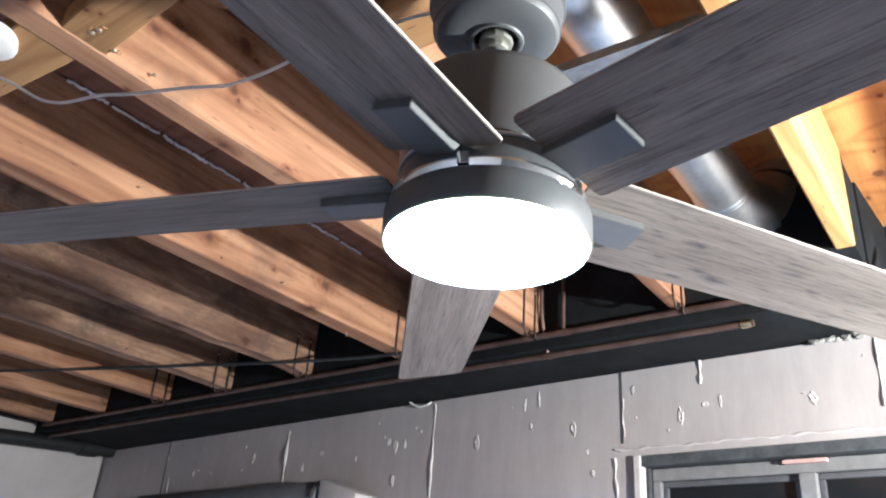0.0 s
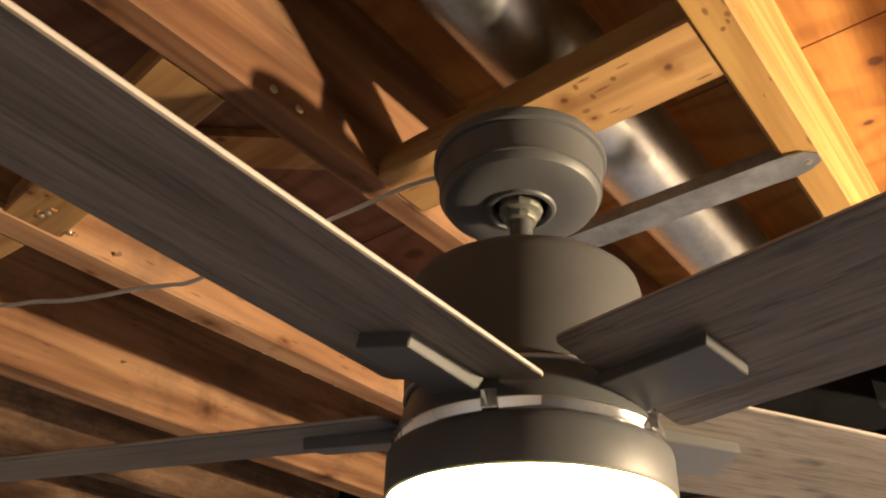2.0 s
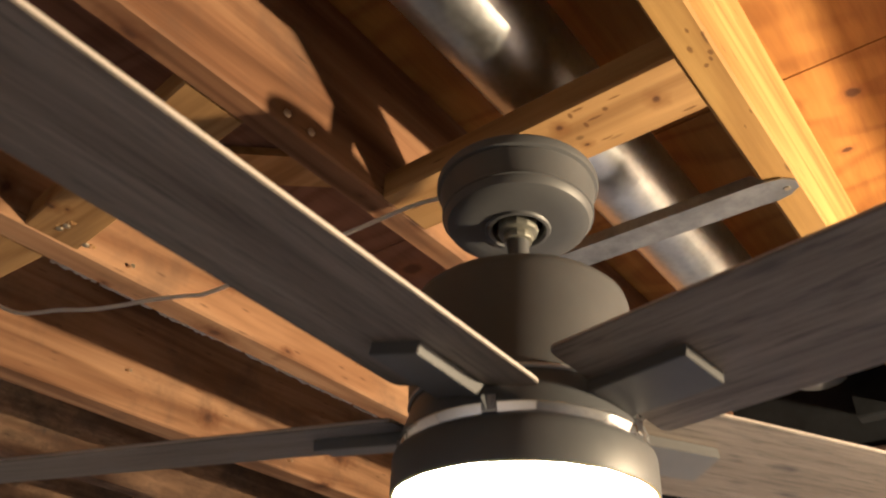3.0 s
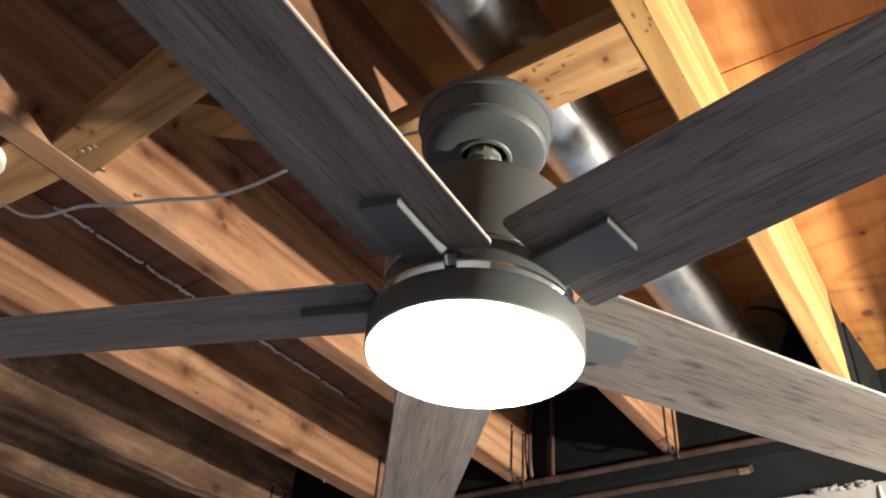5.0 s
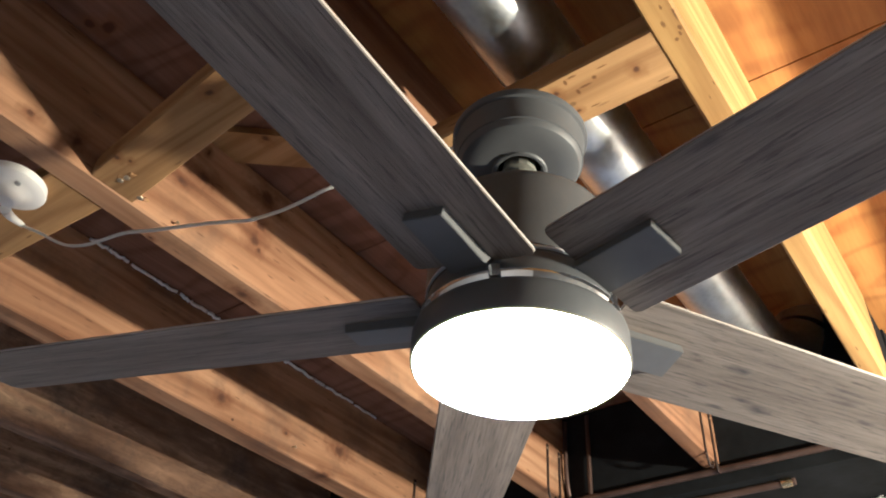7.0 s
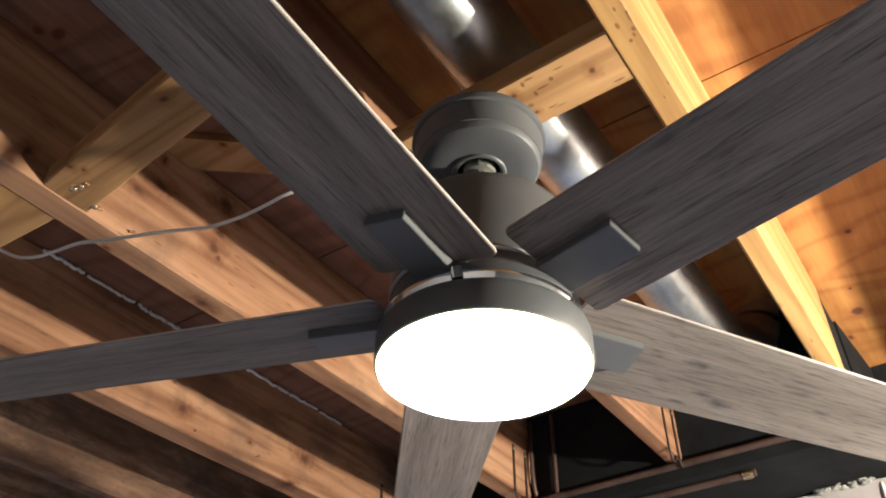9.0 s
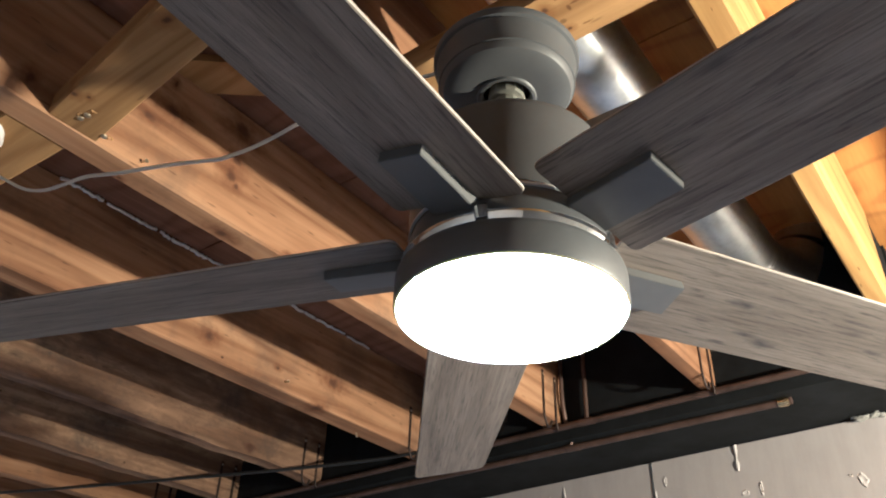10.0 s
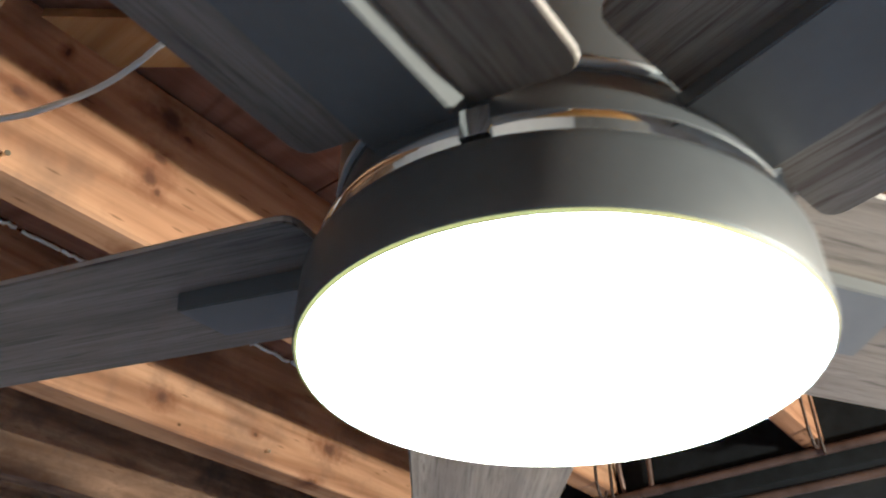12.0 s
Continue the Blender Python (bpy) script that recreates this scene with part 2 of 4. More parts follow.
def blade_wood(name, spots=()):
    """Grey weathered-oak laminate, grain along x."""
    n = Nodes(name)
    f = n.noise(n.coords((7, 190, 3)), 1.5, 7, 0.8, 0.5)
    b = n.noise(n.coords((1.5, 20, 3)), 1.4, 4, 0.6, 1.0)
    col = n.ramp(b, [(0.25, (0.108, 0.089, 0.073)), (0.5, (0.182, 0.155, 0.130)), (0.75, (0.250, 0.219, 0.188))])
    col = n.mix(0.62, col, n.ramp(f, [(0.36, (0.22, 0.20, 0.19)), (0.50, (0.85, 0.85, 0.85)), (0.68, (1.25, 1.25, 1.25))]), "MULTIPLY")
    dash = n.noise(n.coords((9, 130, 5)), 1.7, 3, 0.6, 0.3)
    col = n.mix(n.ramp(dash, [(0.58, (0, 0, 0)), (0.66, (0.6, 0.6, 0.6))]), col, (0.035, 0.030, 0.028))
    k = n.knots("x", 5.5, 20.0, 0.03, 0.13, 0.2)
    col = n.mix(n.mix(1.0, k, (0.7, 0.7, 0.7), "MULTIPLY"), col, (0.042, 0.038, 0.036))
    if spots:
        col = n.mix(n.mix(1.0, n.marks(spots, 1.1, 0.15, 1.0), (0.85, 0.85, 0.85), "MULTIPLY"), col, (0.035, 0.034, 0.036))
    n.bump(f, 0.12, 0.0006)
    return n.done(col, 0.5, spec=0.35)


BLADE = blade_wood("grey_oak_laminate")
BLADE_KNOTTY = blade_wood("knotty_grey_oak_laminate", ((0.278, -0.014, 0, 0.030, 0.008, 0.02), (0.340, 0.038, 0, 0.026, 0.010, 0.02), (0.312, 0.030, 0, 0.020, 0.005, 0.02), (0.290, 0.052, 0, 0.016, 0.004, 0.02), (0.481, 0.008, 0, 0.02, 0.005, 0.02), (0.42, -0.03, 0, 0.025, 0.003, 0.02)))


def plain(name, colour, rough=0.5, metal=0.0, vary=0.12, scale=14.0, bump=0.0, spec=None):
    n = Nodes(name)
    v = n.coords((1, 1, 1))
    a = n.noise(v, scale, 5, 0.65)
    lo = tuple(c * (1 - vary) for c in colour)
    hi = tuple(min(1, c * (1 + vary)) for c in colour)
    col = n.ramp(a, [(0.3, lo), (0.7, hi)])
    if bump:
        n.bump(n.noise(v, scale * 6, 3), bump, 0.001)
    return n.done(col, rough, metal, spec)


FAN_METAL = plain("graphite_paint", (0.085, 0.088, 0.095), 0.48, 0.0, 0.05, 60, 0.04)
FAN_EDGE = plain("bracket_paint", (0.105, 0.106, 0.109), 0.36, 0.0, 0.05, 60, 0.03)
BLADE_EDGE = plain("blade_edge_band", (0.40, 0.36, 0.33), 0.5, 0, 0.1)
CHROME = plain("chrome", (0.90, 0.93, 0.96), 0.07, 1.0, 0.03)
SATIN_TRIM = plain("satin_nickel", (0.50, 0.53, 0.57), 0.38, 0.35, 0.05, 60)
NUT = plain("zinc_nut", (0.22, 0.22, 0.19), 0.45, 0.4, 0.15, 40)
STEEL = plain("strap_steel", (0.33, 0.335, 0.34), 0.48, 0.85, 0.35, 22, 0.15)
COPPER = plain("old_copper", (0.12, 0.078, 0.062), 0.5, 0.6, 0.4, 12)
# near black: pipe straps together with the shadow lines beside them
STRAP_AND_SHADOW = plain("strap_and_shadow_dark", (0.040, 0.026, 0.021), 0.55, 0.5, 0.4, 20)
BRASS = plain("brass", (0.70, 0.55, 0.30), 0.25, 1.0, 0.1)
IRON = plain("black_iron", (0.018, 0.018, 0.02), 0.55, 0.2, 0.3)
DARK_WOOD = plain("near_black_timber", (0.010, 0.0108, 0.0125), 0.85, 0, 0.5, 9, 0.3, 0.15)
WHITE_PLASTIC = plain("white_plastic", (0.78, 0.76, 0.72), 0.4, 0, 0.03)
CORD = plain("white_cord", (0.70, 0.68, 0.64), 0.5, 0, 0.08)
BLACK_CORD = plain("black_cable", (0.02, 0.02, 0.022), 0.5)
CAULK = plain("white_caulk", (0.72, 0.70, 0.66), 0.6, 0, 0.15, 40, 0.3)
SCREW = plain("screw_steel", (0.62, 0.52, 0.36), 0.35, 0.9, 0.1)
SASH = plain("grey_sash_paint", (0.085, 0.085, 0.092), 0.5, 0, 0.25, 30, 0.2)
PINK_TAPE = plain("faded_pink_paint", (0.46, 0.31, 0.28), 0.6, 0, 0.25, 60, 0.2)
FRAME = plain("painted_window_frame", (0.19, 0.183, 0.186), 0.5, 0, 0.2, 20, 0.15)
TRIM_WHITE = plain("white_trim_paint", (0.52, 0.48, 0.47), 0.5, 0, 0.12, 25, 0.2)
STONE = plain("dark_lintel", (0.055, 0.058, 0.065), 0.75, 0, 0.5, 30, 0.4)
RUBBLE = plain("crumbled_mortar", (0.30, 0.29, 0.27), 0.9, 0, 0.5, 60, 0.5)
BOX_GREY = plain("dark_fabric", (0.10, 0.10, 0.11), 0.7, 0, 0.2)


def galvanised():
    n = Nodes("galvanised_steel")
    v = n.add("ShaderNodeTexVoronoi", Scale=95.0)
    n.link(n.coords((1, 1, 1), False), v.inputs["Vector"])
    big = n.noise(n.coords((1, 1, 1), False), 9, 4, 0.6)
    col = n.mix(0.25, n.ramp(big, [(0.3, (0.44, 0.46, 0.46)), (0.7, (0.66, 0.68, 0.67))]), n.ramp(v.outputs["Distance"], [(0.1, (0.3, 0.3, 0.3)), (0.6, (0.75, 0.75, 0.75))]), "SOFT_LIGHT")
    rough = n.ramp(n.noise(n.coords((1, 1, 1), False), 60, 4, 0.7), [(0.3, (0.30,) * 3), (0.7, (0.46,) * 3)])
    n.bump(big, 0.02, 0.003)
    return n.done(col, rough, 1.0)


DUCT = galvanised()


def wall_paint():
    n = Nodes("painted_concrete")
    big = n.noise(n.coords((1, 1, 1), False), 2.2, 5, 0.65)
    streak = n.noise(n.coords((15, 15, 2.2), False), 1.5, 5, 0.75)
    fine = n.noise(n.coords((1, 1, 1), False), 45, 5, 0.7)
    col = n.ramp(big, [(0.3, (0.365, 0.332, 0.328)), (0.7, (0.445, 0.405, 0.40))])
    col = n.mix(0.32, col, n.ramp(streak, [(0.3, (0.66, 0.64, 0.63)), (0.6, (1, 1, 1))]), "MULTIPLY")
    n.bump(fine, 0.3, 0.003)
    return n.done(col, 0.55, spec=0.4)


WALL = wall_paint()
BOUNCE_WHITE = plain("bounce_wall_white", (0.50, 0.49, 0.48), 0.6, 0, 0.08, 5, 0.2)
WALL_CREAM = plain("cream_wall_paint", (0.50, 0.46, 0.44), 0.6, 0, 0.1, 5, 0.3)
# dark grey of the unseen east wall, chosen to weaken its bounce light
LOW_BOUNCE_WALL = plain("low_bounce_grey", (0.17, 0.165, 0.16), 0.8, 0, 0.2, 6, 0.3)
FLOOR = plain("concrete_floor", (0.086, 0.080, 0.075), 0.7, 0, 0.15, 4, 0.2)


def glow():
    n = Nodes("lit_diffuser")
    n.done((0.9, 0.9, 0.9), 0.5)
    n.bsdf.inputs["Emission Color"].default_value = (1.0, 0.985, 0.97, 1)
    n.bsdf.inputs["Emission Strength"].default_value = LENS_GLOW
    return n.mat


GLOW = glow()


def rim_glow():
    """The thin edge of the diffuser, through which a little of the lamp's light leaks."""
    n = Nodes("diffuser_edge")
    n.done((0.10, 0.06, 0.02), 0.6)
    n.bsdf.inputs["Emission Color"].default_value = (1.0, 0.70, 0.16, 1)
    n.bsdf.inputs["Emission Strength"].default_value = 0.42
    return n.mat


RIM_GLOW = rim_glow()


def dark_glass():
    n = Nodes("dark_window_glass")
    return n.done((0.012, 0.013, 0.015), 0.08, 0, 0.5)


GLASS = dark_glass()

# ---- mesh helpers ----


def mesh_of(name, bm, material, smooth=None):
    me = bpy.data.meshes.new(name)
    bmesh.ops.recalc_face_normals(bm, faces=bm.faces)
    bm.to_mesh(me)
    bm.free()
    for m in material if isinstance(material, (list, tuple)) else [material]:
        me.materials.append(m)
    if smooth:
        me.shade_smooth()
        me.set_sharp_from_angle(angle=radians(smooth))
    return me


def part(name, bm, material, parent=None, label="", smooth=None):
    ob = new(name, mesh_of(name, bm, material, smooth))
    if parent:
        ob.parent = parent
    if label:
        ob["label"] = label
    return ob


def thing(name, bm, material, label, category, group="", kind="", smooth=None):
    return tagged(part(name, bm, material, None, "", smooth), label, category, group, kind)


def holder(name, where, label, category, group="", kind=""):
    ob = new(name)
    ob.empty_display_size = 0.05
    ob.location = where
    return tagged(ob, label, category, group, kind)


def box(bm, lo, hi, bevel=0.0, matrix=None, mat=0):
    got = bmesh.ops.create_cube(bm, size=1.0)["verts"]
    for v in got:
        v.co = Vector([lo[i] + (v.co[i] + 0.5) * (hi[i] - lo[i]) for i in range(3)])
    if bevel:
        edges = list({e for v in got for e in v.link_edges})
        out = bmesh.ops.bevel(bm, geom=edges, offset=bevel, segments=2, affect="EDGES", profile=0.6)
        got = list({v for f in out["faces"] for v in f.verts} | {v for v in got if v.is_valid})
    if matrix is not None:
        bmesh.ops.transform(bm, matrix=matrix, verts=got)
    if mat:
        for f in {f for v in got for f in v.link_faces}:
            f.material_index = mat
    return got


def lathe(bm, profile, steps=72, centre=(0, 0, 0), cap_ends=True):
    """A body of revolution about z from (radius, height) pairs."""
    rings = []
    for r, h in profile:
        if r < 1e-6:
            rings.append([bm.verts.new((centre[0], centre[1], centre[2] + h))])
        else:
            rings.append([bm.verts.new((centre[0] + r * math.cos(2 * math.pi * k / steps), centre[1] + r * math.sin(2 * math.pi * k / steps), centre[2] + h)) for k in range(steps)])
    for a, b in zip(rings, rings[1:]):
        for k in range(steps):
            j = (k + 1) % steps
            if len(a) == 1 and len(b) > 1:
                bm.faces.new((a[0], b[j], b[k]))
            elif len(b) == 1 and len(a) > 1:
                bm.faces.new((a[k], a[j], b[0]))
            elif len(a) > 1:
                bm.faces.new((a[k], a[j], b[j], b[k]))
    if cap_ends:
        for ring in (rings[0], rings[-1]):
            if len(ring) > 1:
                bm.faces.new(ring)


def tube(bm, points, radius, sides=12):
    """A round bar along the points."""
    pts = [Vector(p) for p in points]
    rings = []
    for i, p in enumerate(pts):
        d = (pts[min(i + 1, len(pts) - 1)] - pts[max(i - 1, 0)]).normalized()
        ref = Vector((0, 0, 1)) if abs(d.z) < 0.9 else Vector((1, 0, 0))
        u = d.cross(ref).normalized()
        v = d.cross(u)
        r = radius(i / max(1, len(pts) - 1)) if callable(radius) else radius
        rings.append([bm.verts.new(p + r * (math.cos(2 * math.pi * k / sides) * u + math.sin(2 * math.pi * k / sides) * v)) for k in range(sides)])
    for a, b in zip(rings, rings[1:]):
        for k in range(sides):
            j = (k + 1) % sides
            bm.faces.new((a[k], a[j], b[j], b[k]))
    bm.faces.new(rings[0])
    bm.faces.new(rings[-1])


def smooth_line(points, n=8):
    """Points on a smooth curve through the given ones."""
    pts = [Vector(p) for p in points]
    pts = [pts[0] * 2 - pts[1]] + pts + [pts[-1] * 2 - pts[-2]]
    out = []
    for i in range(1, len(pts) - 2):
        a, b, c, d = pts[i - 1:i + 3]
        for k in range(n):
            t = k / n
            out.append(0.5 * ((2 * b) + (c - a) * t + (2 * a - 5 * b + 4 * c - d) * t * t + (3 * b - a - 3 * c + d) * t ** 3))
    out.append(pts[-2])
    return out


def rough_bar(bm, lo, hi, along=1, step=0.08, amount=0.0012, bevel=0.003, seed=0):
    """A sawn timber with eased edges that wander a little along its length."""
    i = along
    j, k = [a for a in range(3) if a != i]
    n = max(2, int((hi[i] - lo[i]) / step))
    b = bevel
    prof = [(lo[j] + b, lo[k]), (hi[j] - b, lo[k]), (hi[j], lo[k] + b), (hi[j], hi[k] - b), (hi[j] - b, hi[k]), (lo[j] + b, hi[k]), (lo[j], hi[k] - b), (lo[j], lo[k] + b)]
    rings = []
    for s in range(n + 1):
        w = lo[i] + (hi[i] - lo[i]) * s / n
        ring = []
        for m, (pj, pk) in enumerate(prof):
            co = [0, 0, 0]
            wob = noise.noise_vector(Vector((w * (9 if amount > 0.005 else 2.3) + seed * 7.1, m // 2 * 3.7, seed))) * amount
            co[i], co[j], co[k] = w, pj + wob.x, pk + (wob.y if m < 4 else 0)
            ring.append(bm.verts.new(co))
        rings.append(ring)
    for a, c in zip(rings, rings[1:]):
        for m in range(8):
            q = (m + 1) % 8
            bm.faces.new((a[m], a[q], c[q], c[m]))
    bm.faces.new(rings[0])
    bm.faces.new(rings[-1])


# ---- the room ----
LOW, HIGH = 2.25, 2.49          # underside and top of the joists

TURN_WALL = -5.0                # the far wall is not quite square to the joists
WALL_AT = pose(0, 1.46, 0, 0, 0, TURN_WALL)
WALL_TOP = 2.20


def wall_point(x, y, z):
    return WALL_AT @ Vector((x, y, z))


def far_y(x):
    return 1.20 - 0.045 * x


bm = bmesh.new()
box(bm, (-3.8, -3.4, -0.1), (3.4, 2.4, 0.0))
thing("floor", bm, FLOOR, "grey bare concrete basement floor", "floor", kind="structure")

WIN_L, WIN_R, WIN_LO, WIN_HI = -0.458, 0.62, 1.35, 1.952
bm = bmesh.new()
for lo, hi in (((-3.9, 0, 0), (WIN_L, 0.25, WALL_TOP)), ((WIN_R, 0, 0), (3.6, 0.25, WALL_TOP)),
               ((WIN_L, 0, WIN_HI), (WIN_R, 0.25, WALL_TOP)), ((WIN_L, 0, 0), (WIN_R, 0.25, WIN_LO))):
    box(bm, lo, hi)
bmesh.ops.remove_doubles(bm, verts=bm.verts, dist=0.0005)
wall_n = thing("wall_north", bm, WALL, "pale grey painted concrete wall with chips and drips", "wall", kind="structure")
wall_n.matrix_world = WALL_AT

bm = bmesh.new()
box(bm, (-3.75, -3.2, 0), (-3.50, 1.75, 2.249))
thing("wall_west", bm, WALL_CREAM, "white painted basement side wall", "wall", kind="structure")
# added out of view; dark so that little light bounces onto the joists
bm = bmesh.new()
box(bm, (3.2, -3.2, 0), (3.4, 1.6, HIGH))
thing("wall_east", bm, LOW_BOUNCE_WALL, "unseen dark wall added to keep bounce light low", "wall", kind="structure")
# added behind the camera; white to bounce light and show in the chrome
bm = bmesh.new()
box(bm, (-3.75, -3.4, 0), (3.4, -3.2, HIGH))
thing("wall_south", bm, BOUNCE_WHITE, "unseen white wall added to bounce light onto the fan", "wall", kind="structure")

# plywood subfloor: sheets with open seams, and the floor above them
bm = bmesh.new()
xs = [-3.8, -1.115, -0.205, 1.07, 3.4]
for a, b in zip(xs, xs[1:]):
    for c, d in ((-3.4, -2.105), (-2.105, -0.885), (-0.885, 0.335), (0.335, 1.555), (1.555, 2.3)):
        box(bm, (a + 0.0015, c + 0.0015, HIGH), (b - 0.0015, d - 0.0015, HIGH + 0.018), mat=1 if b < 0 else 0)
box(bm, (-3.8, -3.5, HIGH + 0.02), (3.6, 2.4, HIGH + 0.06))
thing("ceiling", bm, [PLY, PLY_RED], "orange and reddish-brown plywood subfloor seen from below", "ceiling", kind="structure")

# dark sill beam over the far wall
bm = bmesh.new()
beam = [(-3.75, far_y(-3.75)), (0.24, far_y(0.24)), (0.26, 1.46), (3.2, 1.30)]
top = [bm.verts.new((x, y, HIGH - 0.004)) for x, y in beam] + [bm.verts.new((x, 2.2, HIGH - 0.004)) for x, _ in reversed(beam)]
low = [bm.verts.new((v.co.x, v.co.y, WALL_TOP + 0.004)) for v in top]
bm.faces.new(top)
bm.faces.new(low)
for k in range(8):
    bm.faces.new((top[k], top[(k + 1) % 8], low[(k + 1) % 8], low[k]))
thing("sill_beam", bm, DARK_WOOD, "near-black sill beam above the far wall", "beam", kind="structure")
bm = bmesh.new()
box(bm, (-3.75, -3.2, 2.253), (-3.49, far_y(-3.5) - 0.002, HIGH - 0.004))
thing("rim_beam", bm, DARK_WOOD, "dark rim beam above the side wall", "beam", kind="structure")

# ---- joists ----
JOISTS = [(-3.40, -3.345), (-2.935, -2.88), (-2.445, -2.39), (-2.045, -1.988), (-1.602, -1.545), (-1.147, -1.082), (-0.669, -0.615), (-0.224, -0.185), (0.199, 0.237),
          (0.626, 0.664), (1.05, 1.09), (1.48, 1.52), (1.91, 1.95), (2.33, 2.37), (2.76, 2.80)]
for k, (x0, x1) in enumerate(JOISTS):
    end = 1.03 if k == 8 else far_y(x0) - 0.002
    old = k in (3, 4)
    bm = bmesh.new()
    rough_bar(bm, (x0, -3.2, LOW), (x1, end, HIGH - 0.002), 1, 0.025 if old else 0.06, 0.007 if old else 0.002, 0.003, seed=k + 3)
    mat = JOIST_PALE if k >= 8 else (OLD_JOIST if old else (JOIST_BROWN if k == 7 else JOIST))
    thing("floor_joist", bm, mat,
          "bright yellow pine floor joist overhead" if k >= 8 else ("old stained and scuffed floor joist" if old else "reddish sawn pine floor joist with knots"),
          "joist", "floor joists")
bm = bmesh.new()
rough_bar(bm, (0.10, 1.032, LOW + 0.004), (0.236, 1.07, HIGH - 0.004), 0, 0.07, 0.001, 0.003, 3)
box(bm, (0.205, 1.07, LOW + 0.01), (0.235, far_y(0.22) - 0.003, HIGH - 0.01))
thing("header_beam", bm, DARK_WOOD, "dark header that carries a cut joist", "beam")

# flat blocking between joists


def blocking(x0, x1, y0, y1, z0, z1, skew, label):
    bm = bmesh.new()
    rough_bar(bm, (x0, y0, z0), (x1, y1, z1), 0, 0.05, 0.0012, 0.003, seed=x0)
    for v in bm.verts:
        v.co.y += skew * (v.co.x - x0)
    return thing("blocking", bm, BLOCK, label, "wood block", "blocking between joists")


blocking(-0.184, 0.198, -0.012, 0.076, LOW + 0.001, LOW + 0.039, -0.012, "knotty pale block that carries the ceiling fan")
blocking(-0.614, -0.225, -0.245, -0.165, LOW + 0.001, LOW + 0.039, -0.09, "yellow wood block with two screws")
blocking(-1.081, -0.670, -0.300, -0.205, LOW + 0.001, LOW + 0.039, 0.05, "yellow wood block that carries a round outlet")
bm = bmesh.new()
low = [bm.verts.new((x, y, HIGH - 0.018)) for x, y in ((-0.614, -0.115), (-0.225, 0.212), (-0.225, 0.300), (-0.614, -0.012))]
top = [bm.verts.new((v.co.x, v.co.y, HIGH - 0.002)) for v in low]
bm.faces.new(low)
bm.faces.new(top)
for k in range(4):
    bm.faces.new((low[k], low[(k + 1) % 4], top[(k + 1) % 4], top[k]))
thing("cleat", bm, BLOCK, "pale wood strip slanting under the plywood", "wood strip")

# ---- ceiling fan ----
FAN = (0.003, 0.002, 1.8505)
TURNS = (-13.3, 58.66, 131.5, 200.9, 274.7)   # the way each blade points
PITCH, ROOT, TIP, BLADE_Z = 12.0, 0.100, 0.698, 0.0689
fan = holder("ceiling_fan", FAN, "graphite five-blade ceiling fan with lit round lamp", "ceiling fan")

bm = bmesh.new()
lathe(bm, [(0, -0.0042), (0.05, -0.0036), (0.085, -0.0022), (0.102, -0.0008), (0.1075, 0.0), (0.1097, 0.0006), (0.1097, 0.010)], 96)
part("diffuser", bm, GLOW, fan, "glowing white round diffuser", 40)
bm = bmesh.new()
lathe(bm, [(0.1100, 0.012), (0.1102, 0.001), (0.1112, 0.0), (0.1124, 0.0004), (0.1132, 0.002), (0.1134, 0.030), (0.1125, 0.034), (0.1105, 0.0365), (0.104, 0.038), (0.0, 0.038)], 96, cap_ends=False)
part("lamp_housing", bm, FAN_METAL, fan, "graphite rim round the diffuser", 35)
bm = bmesh.new()
lathe(bm, [(0.1099, 0.004), (0.1100, -0.0002), (0.1106, -0.0010), (0.1114, -0.0010), (0.1122, 0.0002), (0.1120, 0.002)], 96, cap_ends=False)
part("lens_rim", bm, RIM_GLOW, fan, "thin pale rim round the diffuser", 40)
bm = bmesh.new()
lathe(bm, [(0.095, 0.0378), (0.1042, 0.0378), (0.1048, 0.0384), (0.1062, 0.0420), (0.1073, 0.0445), (0.1083, 0.0472), (0.1084, 0.0485), (0.095, 0.0495)], 96, cap_ends=False)
part("chrome_ring", bm, CHROME, fan, "polished chrome ring", 30)
bm = bmesh.new()
lathe(bm, [(0.09, 0.0474), (0.1080, 0.0476), (0.1086, 0.0484), (0.1082, 0.0505), (0.1040, 0.062), (0.0995, 0.078), (0.1005, 0.0785), (0.1005, 0.0795), (0.09, 0.080)], 96, cap_ends=False)
part("blade_hub", bm, FAN_METAL, fan, "graphite hub that holds the blades", 35)
bm = bmesh.new()
lathe(bm, [(0.09, 0.0800), (0.1022, 0.0803), (0.1028, 0.0812), (0.1026, 0.0830), (0.09, 0.0835)], 96, cap_ends=False)
part("trim_ring", bm, SATIN_TRIM, fan, "thin bright trim ring", 30)
bm = bmesh.new()
lathe(bm, [(0.09, 0.083), (0.1022, 0.084), (0.1031, 0.10), (0.1031, 0.178), (0.1015, 0.185), (0.097, 0.1895), (0.090, 0.1915), (0.05, 0.194), (0.0, 0.195)], 96, cap_ends=False)
part("motor_housing", bm, FAN_METAL, fan, "matt graphite motor drum", 35)
bm = bmesh.new()
lathe(bm, [(0.011, 0.19), (0.011, 0.30)], 32)
part("downrod", bm, FAN_METAL, fan, "", 40)
bm = bmesh.new()
lathe(bm, [(0.011, 0.266), (0.0150, 0.267), (0.0158, 0.269), (0.0158, 0.273), (0.0145, 0.275), (0.0205, 0.277), (0.0215, 0.280), (0.0205, 0.291), (0.012, 0.293)], 12, cap_ends=False)
part("hanger_ball", bm, NUT, fan, "pale zinc hanger collar", 20)
bm = bmesh.new()
